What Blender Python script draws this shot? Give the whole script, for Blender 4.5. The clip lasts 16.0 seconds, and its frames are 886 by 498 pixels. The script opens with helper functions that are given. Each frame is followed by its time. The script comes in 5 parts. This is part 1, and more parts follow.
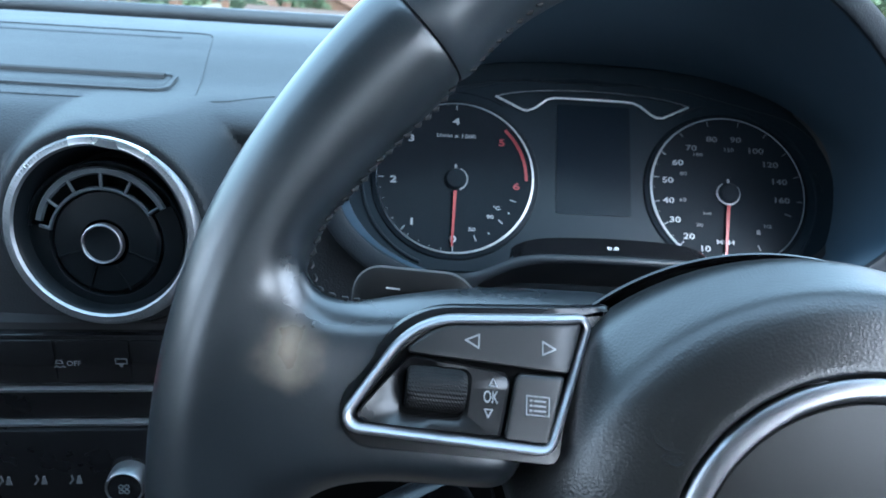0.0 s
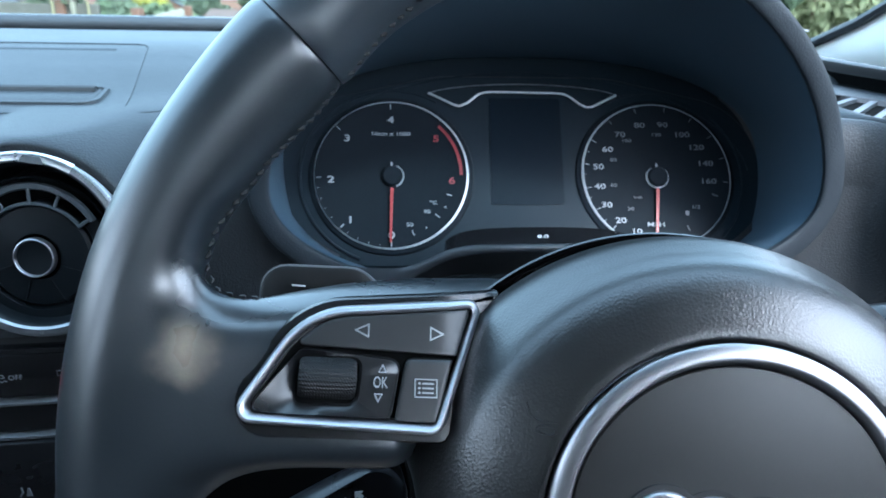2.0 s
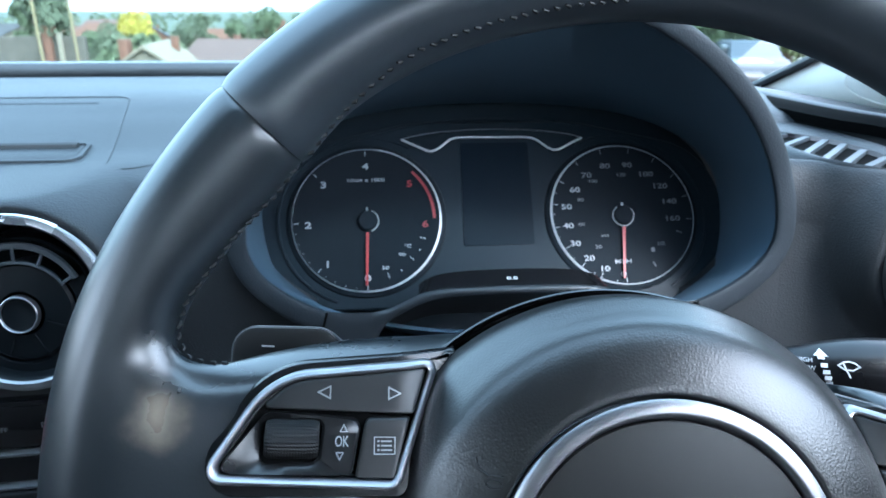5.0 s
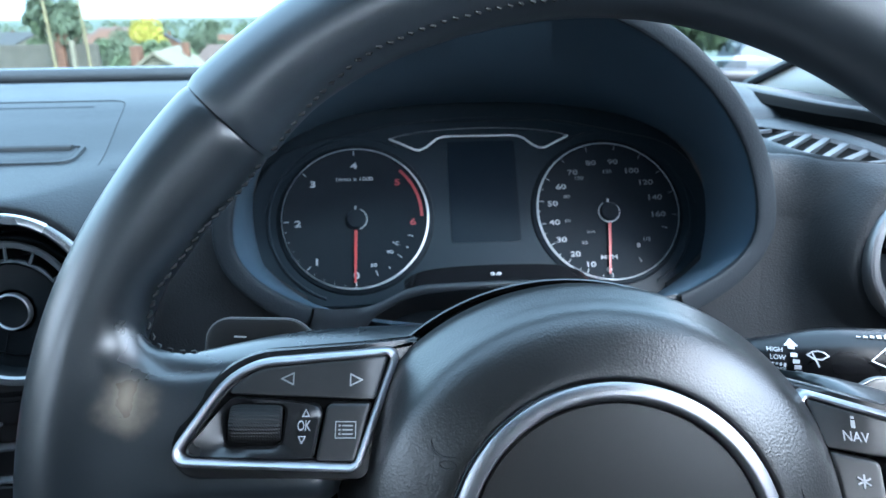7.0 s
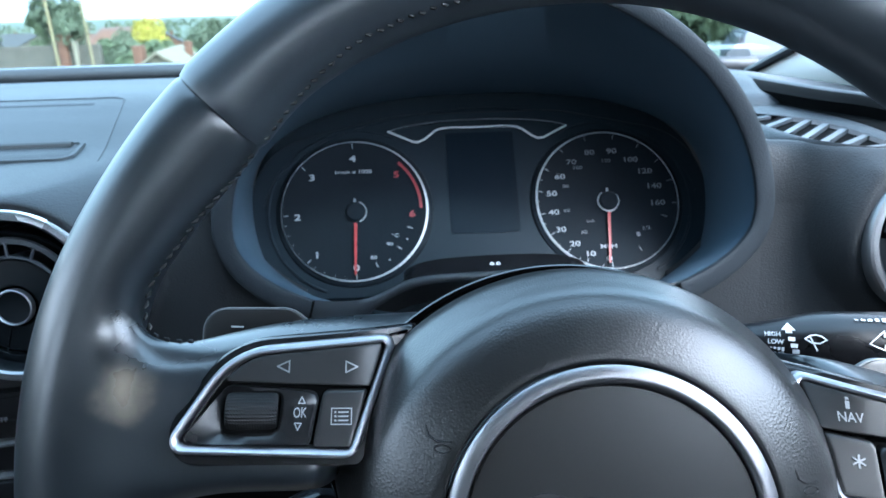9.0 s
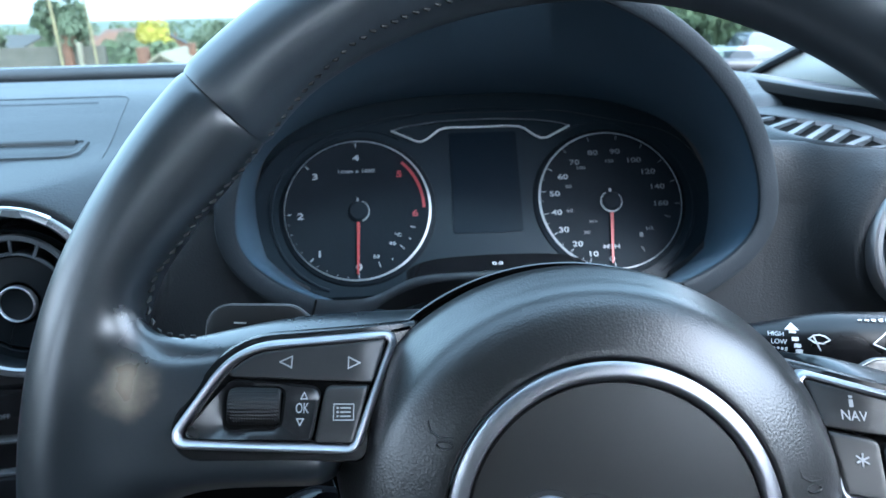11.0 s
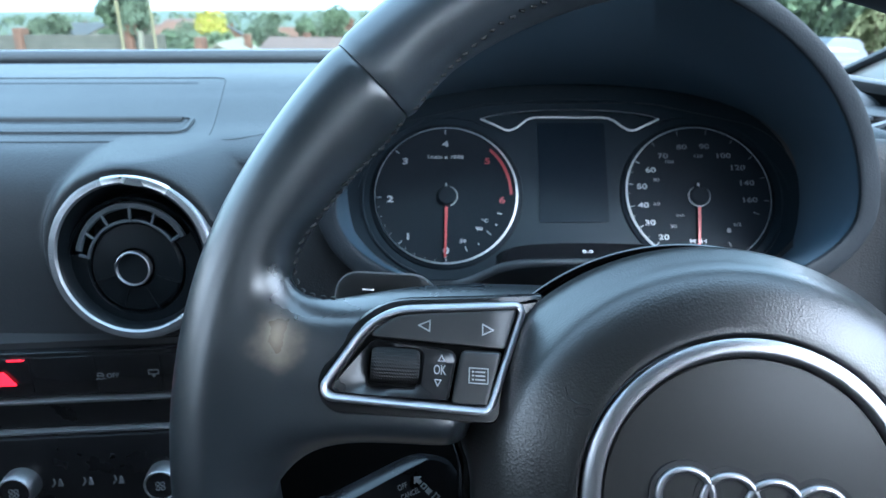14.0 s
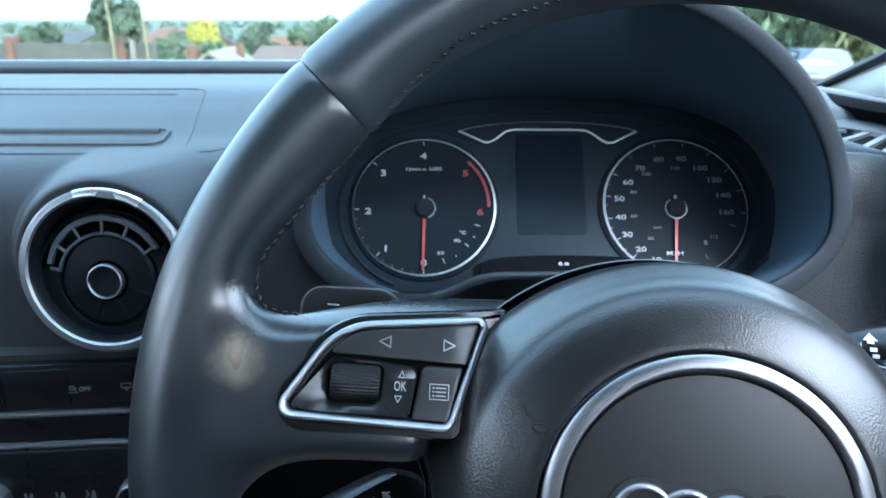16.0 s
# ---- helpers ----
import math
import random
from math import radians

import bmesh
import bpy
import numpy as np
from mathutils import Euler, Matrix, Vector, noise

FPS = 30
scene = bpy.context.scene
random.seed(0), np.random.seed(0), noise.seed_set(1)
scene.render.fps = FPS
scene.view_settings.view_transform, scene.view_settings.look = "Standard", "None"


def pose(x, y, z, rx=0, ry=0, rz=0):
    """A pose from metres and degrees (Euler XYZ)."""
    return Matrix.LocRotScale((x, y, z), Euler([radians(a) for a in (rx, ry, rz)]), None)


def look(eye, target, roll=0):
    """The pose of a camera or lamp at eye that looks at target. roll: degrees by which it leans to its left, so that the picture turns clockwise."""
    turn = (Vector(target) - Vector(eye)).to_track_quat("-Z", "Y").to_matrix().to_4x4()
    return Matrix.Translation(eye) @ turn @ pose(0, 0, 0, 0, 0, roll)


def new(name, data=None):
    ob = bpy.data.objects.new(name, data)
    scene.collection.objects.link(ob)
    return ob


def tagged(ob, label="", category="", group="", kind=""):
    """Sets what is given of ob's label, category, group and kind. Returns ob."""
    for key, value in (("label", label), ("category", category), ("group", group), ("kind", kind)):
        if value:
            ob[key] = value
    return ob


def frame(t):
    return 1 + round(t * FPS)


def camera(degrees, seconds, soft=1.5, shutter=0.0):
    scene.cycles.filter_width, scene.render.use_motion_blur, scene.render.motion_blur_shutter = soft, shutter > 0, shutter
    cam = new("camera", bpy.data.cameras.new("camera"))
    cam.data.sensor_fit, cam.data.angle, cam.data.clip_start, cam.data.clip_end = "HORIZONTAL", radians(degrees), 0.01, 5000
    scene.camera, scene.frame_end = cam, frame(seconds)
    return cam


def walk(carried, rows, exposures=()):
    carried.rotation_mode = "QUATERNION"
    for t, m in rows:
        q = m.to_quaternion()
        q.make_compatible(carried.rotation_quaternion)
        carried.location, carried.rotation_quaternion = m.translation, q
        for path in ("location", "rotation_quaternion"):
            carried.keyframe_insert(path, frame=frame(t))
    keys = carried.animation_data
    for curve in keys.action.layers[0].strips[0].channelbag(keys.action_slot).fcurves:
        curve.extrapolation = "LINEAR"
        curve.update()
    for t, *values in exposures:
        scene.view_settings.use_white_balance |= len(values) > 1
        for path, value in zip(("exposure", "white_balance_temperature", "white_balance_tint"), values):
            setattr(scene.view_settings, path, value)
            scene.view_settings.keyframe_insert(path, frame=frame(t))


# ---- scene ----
cam = camera(65.8, 16.0)
PATH = [
    (0, (-0.10867, -0.44056, 1.10831), (-0.05332, 1.42889, 0.39974), 3.529),
    (0.5, (-0.09501, -0.44649, 1.10901), (-0.03347, 1.42166, 0.39750), 3.245),
    (1, (-0.09156, -0.44726, 1.10691), (-0.01352, 1.41980, 0.39418), 2.967),
    (1.5, (-0.08782, -0.44821, 1.10788), (0.00872, 1.41880, 0.39729), 2.456),
    (2, (-0.08332, -0.45118, 1.11215), (0.03342, 1.41206, 0.39473), 1.146),
    (2.5, (-0.05923, -0.43201, 1.11486), (0.11989, 1.41574, 0.37071), 0.046),
    (3, (-0.06303, -0.43065, 1.11414), (0.13167, 1.40918, 0.35444), -0.614),
    (3.5, (-0.06406, -0.43510, 1.12108), (0.13589, 1.41168, 0.37984), -0.221),
    (4, (-0.06588, -0.43751, 1.12383), (0.13172, 1.42356, 0.41859), 0.342),
    (4.5, (-0.06981, -0.44574, 1.12485), (0.11357, 1.42926, 0.45347), 0.565),
    (4.7, (-0.07305, -0.45710, 1.12996), (0.09288, 1.42254, 0.46707), 0.426),
    (6.8, (-0.06214, -0.47046, 1.12822), (0.04479, 1.41999, 0.48420), -0.664),
    (7, (-0.05731, -0.47093, 1.12853), (0.05535, 1.41755, 0.47972), -0.773),
    (7.5, (-0.05328, -0.46980, 1.12611), (0.06927, 1.41380, 0.46501), -1.058),
    (8, (-0.05390, -0.47149, 1.12607), (0.06776, 1.40993, 0.45864), -1.256),
    (8.5, (-0.05344, -0.47164, 1.12569), (0.05713, 1.41048, 0.45831), -1.458),
    (9, (-0.05367, -0.47292, 1.12611), (0.04355, 1.41208, 0.46480), -1.708),
    (11.5, (-0.05413, -0.47345, 1.12408), (0.03311, 1.41438, 0.46949), -1.417),
    (12, (-0.05668, -0.47366, 1.12651), (0.02536, 1.41458, 0.47244), -1.152),
    (12.5, (-0.06303, -0.47723, 1.12919), (-0.00626, 1.41273, 0.47739), -0.906),
    (13, (-0.07709, -0.47777, 1.12339), (-0.05448, 1.41224, 0.46969), -0.699),
    (13.5, (-0.07362, -0.48106, 1.12329), (-0.07712, 1.40818, 0.46698), -0.398),
    (14, (-0.08504, -0.48320, 1.11972), (-0.11708, 1.40423, 0.45897), -0.232),
    (14.5, (-0.08049, -0.48418, 1.12045), (-0.11816, 1.40411, 0.46245), -0.107),
    (15, (-0.07958, -0.48380, 1.11934), (-0.11617, 1.40522, 0.46337), -0.079),
    (15.5, (-0.07821, -0.48427, 1.12052), (-0.10299, 1.40724, 0.47125), -0.081),
    (16, (-0.07492, -0.48207, 1.12167), (-0.08405, 1.41398, 0.48533), -0.007),
]
walk(cam, [(t, look(eye, target, roll)) for t, eye, target, roll in PATH], [(0.0, 4.10, 5130, 7), (16.0, 4.10, 5130, 7)])
cam.data.dof.use_dof, cam.data.dof.focus_distance, cam.data.dof.aperture_fstop = True, 0.25, 21.0


# ---------------- world, sun, exposure ----------------
world = bpy.data.worlds.new("sky")
scene.world = world
world.use_nodes = True
wn = world.node_tree
sky = wn.nodes.new("ShaderNodeTexSky")
sky.sky_type = "NISHITA"
sky.sun_disc = False
sky.sun_elevation = radians(48)
sky.sun_rotation = radians(145)
sky.dust_density = 4.0
sky.air_density = 2.0
back = wn.nodes["Background"]
haze = wn.nodes.new("ShaderNodeHueSaturation")
haze.inputs["Saturation"].default_value = 0.40
wn.links.new(sky.outputs[0], haze.inputs["Color"])
cloud = wn.nodes.new("ShaderNodeMixRGB")  # a thin even veil of cloud over the whole sky
cloud.inputs[0].default_value = 0.55
cloud.inputs[2].default_value = (2.50, 2.62, 2.72, 1)
wn.links.new(haze.outputs[0], cloud.inputs[1])
wn.links.new(cloud.outputs[0], back.inputs[0])
back.inputs[1].default_value = 0.15
sun_data = bpy.data.lights.new("sun", "SUN")
sun_data.energy, sun_data.angle, sun_data.color = 0.5, radians(14), (1.0, 0.93, 0.82)
sun = new("sun", sun_data)
sun.matrix_world = look((3.84, -5.48, 7.43), (0, 0, 0))


# ---------------- materials ----------------
def mat(name, color, rough=0.5, metal=0.0, vary=0.15, grain=0.0, grain_scale=900.0, cells=False, coat=0.0, stain=12.0, spec=0.5,
        wear=0.12, glow=None):
    m = bpy.data.materials.new(name)
    m.use_nodes = True
    n, l = m.node_tree.nodes, m.node_tree.links
    b = n["Principled BSDF"]
    co = n.new("ShaderNodeTexCoord")
    big = n.new("ShaderNodeTexNoise")
    big.inputs["Scale"].default_value = stain
    big.inputs["Detail"].default_value = 6
    l.new(co.outputs["Object"], big.inputs["Vector"])
    ramp = n.new("ShaderNodeMixRGB")
    ramp.inputs[1].default_value = (*[c * (1 - vary) for c in color], 1)
    ramp.inputs[2].default_value = (*[min(1, c * (1 + vary)) for c in color], 1)
    l.new(big.outputs["Fac"], ramp.inputs[0])
    l.new(ramp.outputs[0], b.inputs["Base Color"])
    rr = n.new("ShaderNodeMapRange")
    rr.inputs["To Min"].default_value = max(0.02, rough - wear)
    rr.inputs["To Max"].default_value = min(1, rough + wear)
    l.new(big.outputs["Fac"], rr.inputs["Value"])
    l.new(rr.outputs[0], b.inputs["Roughness"])
    b.inputs["Metallic"].default_value = metal
    b.inputs["Specular IOR Level"].default_value = spec
    b.inputs["Coat Weight"].default_value = coat
    b.inputs["Coat Roughness"].default_value = 0.05
    if grain:
        if cells:
            t = n.new("ShaderNodeTexVoronoi")
            t.feature = "SMOOTH_F1"
            t.inputs["Smoothness"].default_value = 0.3
            out = t.outputs["Distance"]
        else:
            t = n.new("ShaderNodeTexNoise")
            t.inputs["Detail"].default_value = 3
            out = t.outputs["Fac"]
        t.inputs["Scale"].default_value = grain_scale
        l.new(co.outputs["Object"], t.inputs["Vector"])
        bump = n.new("ShaderNodeBump")
        bump.inputs["Strength"].default_value = grain
        bump.inputs["Distance"].default_value = 0.0006
        l.new(out, bump.inputs["Height"])
        l.new(bump.outputs[0], b.inputs["Normal"])
    if glow:
        b.inputs["Emission Color"].default_value = (*glow[:3], 1)
        b.inputs["Emission Strength"].default_value = glow[3]
    return m


M_LEATHER = mat("worn_leather", (0.0105, 0.0135, 0.0165), 0.31, vary=0.35, grain=0.06, grain_scale=1300, stain=20, wear=0.18, spec=0.85)


def rub_worn(m, spot, size, pale):
    """A spot worn smooth by the driver's thumb, with a ragged edge; its pale colour stands in for a warm glint."""
    n, l = m.node_tree.nodes, m.node_tree.links
    b = n["Principled BSDF"]
    co, off, ns, jit = n.new("ShaderNodeTexCoord"), n.new("ShaderNodeVectorMath"), n.new("ShaderNodeTexNoise"), n.new("ShaderNodeMath")
    off.operation = "DISTANCE"
    off.inputs[1].default_value = spot
    l.new(co.outputs["Object"], off.inputs[0])
    ns.inputs["Scale"].default_value, ns.inputs["Detail"].default_value = 110, 5
    l.new(co.outputs["Object"], ns.inputs["Vector"])
    jit.operation = "MULTIPLY_ADD"
    jit.inputs[1].default_value = size * 1.1
    l.new(ns.outputs["Fac"], jit.inputs[0])
    l.new(off.outputs["Value"], jit.inputs[2])
    fac = n.new("ShaderNodeMapRange")
    fac.interpolation_type = "SMOOTHSTEP"
    fac.inputs["From Min"].default_value, fac.inputs["From Max"].default_value = size * 1.70, size * 0.40
    fac.inputs["To Min"].default_value, fac.inputs["To Max"].default_value = 0.0, 0.72
    l.new(jit.outputs[0], fac.inputs["Value"])
    for socket, worn in (("Base Color", pale), ("Roughness", (0.24, 0.24, 0.24))):
        mix = n.new("ShaderNodeMixRGB")
        old = b.inputs[socket].links[0].from_socket
        l.new(fac.outputs[0], mix.inputs[0])
        l.new(old, mix.inputs[1])
        mix.inputs[2].default_value = (*pale, 1) if socket == "Base Color" else (*worn, 1)
        l.new(mix.outputs[0], b.inputs[socket])


rub_worn(M_LEATHER, (-0.1470, 0.0205, 0.016), 0.0100, (0.36, 0.29, 0.215))
# base lifted and blued to carry the haze over the upper rim
M_LEATHER_TOP = mat("smooth_leather", (0.021, 0.026, 0.032), 0.36, vary=0.25, grain=0.06, grain_scale=1300, stain=30, wear=0.12, spec=0.9)
M_PAD = mat("grained_airbag_plastic", (0.0075, 0.0075, 0.0075), 0.34, spec=0.85, vary=0.15, grain=0.13, grain_scale=1350, cells=True, stain=26, wear=0.06)
M_DISC = mat("satin_plastic_disc", (0.019, 0.0185, 0.018), 0.40, spec=0.5, vary=0.2, grain=0.06, grain_scale=2500, stain=14, wear=0.08)
M_CHROME = mat("satin_chrome", (0.37, 0.365, 0.38), 0.38, metal=1.0, vary=0.06, stain=60, wear=0.06)
M_ALU = mat("brushed_aluminium", (0.30, 0.307, 0.32), 0.44, metal=1.0, vary=0.1, stain=80, wear=0.08)
M_POLISHED = mat("polished_chrome", (0.66, 0.67, 0.69), 0.28, metal=1.0, vary=0.05, stain=80, wear=0.04)
M_RING = mat("thin_silver_ring", (0.42, 0.44, 0.46), 0.35, metal=0.2, vary=0.1, stain=60, wear=0.06)
M_SURROUND = mat("satin_black_surround", (0.007, 0.007, 0.008), 0.26, vary=0.3, stain=40, wear=0.06)
M_GLOSS = mat("gloss_black_plastic", (0.008, 0.008, 0.009), 0.12, vary=0.3, stain=40, wear=0.06)
M_BUTTON = mat("matt_button_plastic", (0.0095, 0.0093, 0.0093), 0.42, vary=0.15, grain=0.08, grain_scale=3000, stain=50, wear=0.08)
M_SCROLL = mat("satin_black_key_panel", (0.0075, 0.0075, 0.008), 0.30, vary=0.2, stain=50, wear=0.06)
M_RUBBER = mat("knurled_rubber", (0.004, 0.004, 0.004), 0.5, vary=0.2, stain=60, spec=0.3)
M_DIM_ALU = mat("dull_aluminium", (0.105, 0.110, 0.116), 0.45, metal=0.35, vary=0.1, stain=80)
M_SYMBOL = mat("dim_button_print", (0.30, 0.305, 0.315), 0.6, vary=0.1, stain=300)
M_MARK = mat("printed_white", (0.5, 0.51, 0.52), 0.6, vary=0.08, stain=300)
M_DASH = mat("soft_touch_dashboard", (0.0158, 0.0174, 0.0198), 0.52, spec=0.32, vary=0.18, grain=0.30, grain_scale=880, cells=True, stain=9, wear=0.08)
M_HOOD = mat("grained_binnacle_plastic", (0.02, 0.02, 0.022), 0.55, vary=0.2, grain=0.2, grain_scale=800, cells=True, stain=15)
M_HOOD_RIM = mat("binnacle_edge_plastic", (0.018, 0.022, 0.027), 0.55, vary=0.15, grain=0.2, grain_scale=900, cells=True, stain=20, spec=0.3)
M_THREAD = mat("waxed_black_thread", (0.007, 0.0072, 0.008), 0.55, vary=0.3, stain=200)
M_TRIM_DARK = mat("dark_satin_trim", (0.019, 0.022, 0.026), 0.42, vary=0.15, stain=20)
M_CAVITY = mat("matt_black_lining", (0.012, 0.012, 0.013), 0.7, vary=0.2, stain=15)
# dark lining lifted and blued: veiling glare is put into its colour
M_LINING = mat("hazed_hood_lining", (0.050, 0.077, 0.106), 0.6, vary=0.15, stain=15, spec=0.3)
# near-black and glossless, so the shade of gaps and hollows is in its colour
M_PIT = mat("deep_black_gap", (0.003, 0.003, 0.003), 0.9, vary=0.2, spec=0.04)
M_CAGE = mat("grey_vane_plastic", (0.046, 0.054, 0.062), 0.45, vary=0.2, stain=30)
M_VENT = mat("black_vent_plastic", (0.0045, 0.006, 0.0075), 0.34, vary=0.3, stain=30, spec=0.16)
# face, dial and display lean blue to stand in for veiling glare
M_FACE = mat("instrument_face", (0.0125, 0.019, 0.026), 0.5, vary=0.15, stain=20, wear=0.05, spec=0.14)
M_DIAL = mat("dial_face", (0.008, 0.0115, 0.016), 0.6, vary=0.2, stain=30, wear=0.05, spec=0.10)
M_SCREEN = mat("dark_display_glass", (0.006, 0.0105, 0.0165), 0.4, vary=0.1, stain=10, wear=0.03, spec=0.08)
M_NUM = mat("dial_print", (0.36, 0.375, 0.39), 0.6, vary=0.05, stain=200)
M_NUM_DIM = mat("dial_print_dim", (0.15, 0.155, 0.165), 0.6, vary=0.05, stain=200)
M_RED = mat("red_print", (0.24, 0.030, 0.036), 0.5, vary=0.1, stain=200)
M_NEEDLE = mat("red_needle", (0.34, 0.042, 0.040), 0.4, vary=0.1, stain=200)
M_HAZARD = mat("lit_hazard_red", (0.6, 0.01, 0.02), 0.4, vary=0.05, glow=(1.0, 0.008, 0.02, 0.22))
M_ODO = mat("lit_digits", (0.4, 0.4, 0.4), 0.4, vary=0.02, glow=(0.9, 0.95, 1.0, 0.05))
M_STALK = mat("satin_black_stalk", (0.006, 0.006, 0.007), 0.30, vary=0.2, stain=40, spec=0.35)
M_LINER = mat("pale_pillar_cloth", (0.80, 0.76, 0.70), 0.85, vary=0.06, grain=0.3, grain_scale=1500, stain=20)
M_HEADLINER = mat("grey_headlining_cloth", (0.24, 0.235, 0.23), 0.9, vary=0.06, grain=0.3, grain_scale=1500, stain=20)
M_RUBBER_EDGE = mat("black_screen_frit", (0.01, 0.01, 0.011), 0.4, vary=0.2, stain=20)
M_TRIM = mat("door_card_plastic", (0.062, 0.056, 0.050), 0.55, vary=0.15, grain=0.3, grain_scale=700, stain=12)
M_CARPET = mat("mid_carpet", (0.06, 0.052, 0.045), 0.95, vary=0.3, grain=0.8, grain_scale=400, stain=30)

M_GLASS = bpy.data.materials.new("clear_glass")
M_GLASS.use_nodes = True
_g = M_GLASS.node_tree
_g.nodes.remove(_g.nodes["Principled BSDF"])
_clear, _shine, _both = _g.nodes.new("ShaderNodeBsdfTransparent"), _g.nodes.new("ShaderNodeBsdfGlossy"), _g.nodes.new("ShaderNodeMixShader")
_clear.inputs["Color"].default_value = (0.68, 0.762, 0.785, 1)  # the glass's cool tint, deepened to dim the view outside
_shine.inputs["Roughness"].default_value = 0.0
_both.inputs[0].default_value = 0.03
_g.links.new(_clear.outputs[0], _both.inputs[1])
_g.links.new(_shine.outputs[0], _both.inputs[2])
_g.links.new(_both.outputs[0], _g.nodes["Material Output"].inputs["Surface"])


# ---------------- helpers ----------------
def thing(name, label, category, group="", kind="", m=None):
    ob = new(name)
    ob.empty_display_size = 0.02
    if m is not None:
        ob.matrix_world = m
    return tagged(ob, label, category, group, kind)


def part(name, bm, material, parent=None, label="", smooth=True, kind=""):
    me = bpy.data.meshes.new(name)
    bmesh.ops.recalc_face_normals(bm, faces=bm.faces)
    if smooth:
        for f in bm.faces:
            f.smooth = True
        for e in bm.edges:
            if len(e.link_faces) == 2 and e.calc_face_angle(0) > radians(38):
                e.smooth = False
    bm.to_mesh(me)
    bm.free()
    me.materials.append(material)
    ob = new(name, me)
    if parent is not None:
        ob.parent = parent
    return tagged(ob, label, "", "", kind)


def fillet(corners, seg=6):
    """A closed outline from corners (x, y, radius), each rounded."""
    out = []
    k = len(corners)
    for i, (x, y, r) in enumerate(corners):
        p = Vector((x, y))
        a = Vector(corners[i - 1][:2]) - p
        b = Vector(corners[(i + 1) % k][:2]) - p
        la, lb = a.length, b.length
        a.normalize(), b.normalize()
        ang = a.angle(b)
        d = min(r / math.tan(ang / 2), la * 0.48, lb * 0.48)
        if r <= 0 or ang > 3.1:
            out.append(p)
            continue
        rr = d * math.tan(ang / 2)
        c = p + (a + b).normalized() * (rr / math.sin(ang / 2))
        p0, p1 = p + a * d - c, p + b * d - c
        sw = p0.angle_signed(p1)
        for j in range(seg + 1):
            t = -sw * j / seg
            out.append(c + Vector((p0.x * math.cos(t) - p0.y * math.sin(t), p0.x * math.sin(t) + p0.y * math.cos(t))))
    return out


def dense(outline, step):
    out = []
    for i, p in enumerate(outline):
        q = outline[(i + 1) % len(outline)]
        k = max(1, int((q - p).length / step))
        out += [p.lerp(q, j / k) for j in range(k)]
    return out


def inset(outline, d):
    """The outline moved inwards by d (negative: outwards)."""
    k = len(outline)
    area = sum(outline[i - 1].x * outline[i].y - outline[i].x * outline[i - 1].y for i in range(k))
    s = 1 if area > 0 else -1
    out = []
    for i, p in enumerate(outline):
        a, b = p - outline[i - 1], outline[(i + 1) % k] - p
        na = Vector((-a.y, a.x)).normalized() * s if a.length > 1e-9 else Vector((0, 0))
        nb = Vector((-b.y, b.x)).normalized() * s if b.length > 1e-9 else Vector((0, 0))
        nn = na + nb
        if nn.length < 1e-6:
            nn = na
        nn.normalize()
        c = max(0.5, nn.dot(nb if nb.length else na))
        out.append(p + nn * d / c)
    return out


def pillow(outline, steps, lift=lambda x, y: 0.0, closed_back=True, bm=None, fine=0):
    """Rings of the outline, each inset by d at height z, bridged, the last one filled. lift adds a height by place;
    fine fills the top with that many rings, so that it follows a curved lift."""
    bm = bm or bmesh.new()
    rings = []
    for d, z in steps:
        o = inset(outline, d) if d else outline
        rings.append([bm.verts.new((p.x, p.y, z + lift(p.x, p.y))) for p in o])
    k = len(outline)
    top = [v.co.copy() for v in rings[-1]]
    mid_ = sum(top, Vector()) / k
    for f in range(1, fine):
        ps = [p.lerp(mid_, f / fine) for p in top]
        rings.append([bm.verts.new((p.x, p.y, steps[-1][1] + lift(p.x, p.y))) for p in ps])
    for r0, r1 in zip(rings, rings[1:]):
        for i in range(k):
            j = (i + 1) % k
            bm.faces.new((r0[i], r0[j], r1[j], r1[i]))
    bm.faces.new(rings[-1])
    if closed_back:
        bm.faces.new(rings[0][::-1])
    return bm


def frame_ring(outline, w, steps, lift=lambda x, y: 0.0):
    """A closed frame along an outline: steps are (across 0..1 of w, height)."""
    bm = bmesh.new()
    rings = []
    for u, z in steps:
        rings.append([bm.verts.new((p.x, p.y, z + lift(p.x, p.y))) for p in inset(outline, u * w)])
    k = len(outline)
    for r0, r1 in zip(rings, rings[1:] + rings[:1]):
        for i in range(k):
            j = (i + 1) % k
            bm.faces.new((r0[i], r0[j], r1[j], r1[i]))
    return bm


def lathe(profile, seg=96, cx=0.0, cy=0.0, bm=None, close=False, a0=0.0, a1=360.0):
    """A turned body round the local z axis from (radius, height) pairs."""
    bm = bm or bmesh.new()
    full = abs(a1 - a0) > 359.9
    cnt = seg if full else seg + 1
    rings = []
    for r, z in profile:
        if r < 1e-6:
            rings.append([bm.verts.new((cx, cy, z))])
        else:
            rings.append([bm.verts.new((cx + r * math.cos(radians(a0 + (a1 - a0) * i / seg)), cy + r * math.sin(radians(a0 + (a1 - a0) * i / seg)), z)) for i in range(cnt)])
    pairs = list(zip(rings, rings[1:])) + ([(rings[-1], rings[0])] if close else [])
    for r0, r1 in pairs:
        for i in range(seg if full else seg):
            j = (i + 1) % cnt
            if len(r0) == 1 and len(r1) == 1:
                continue
            if len(r0) == 1:
                bm.faces.new((r0[0], r1[i], r1[j]))
            elif len(r1) == 1:
                bm.faces.new((r0[i], r0[j], r1[0]))
            else:
                bm.faces.new((r0[i], r0[j], r1[j], r1[i]))
    return bm


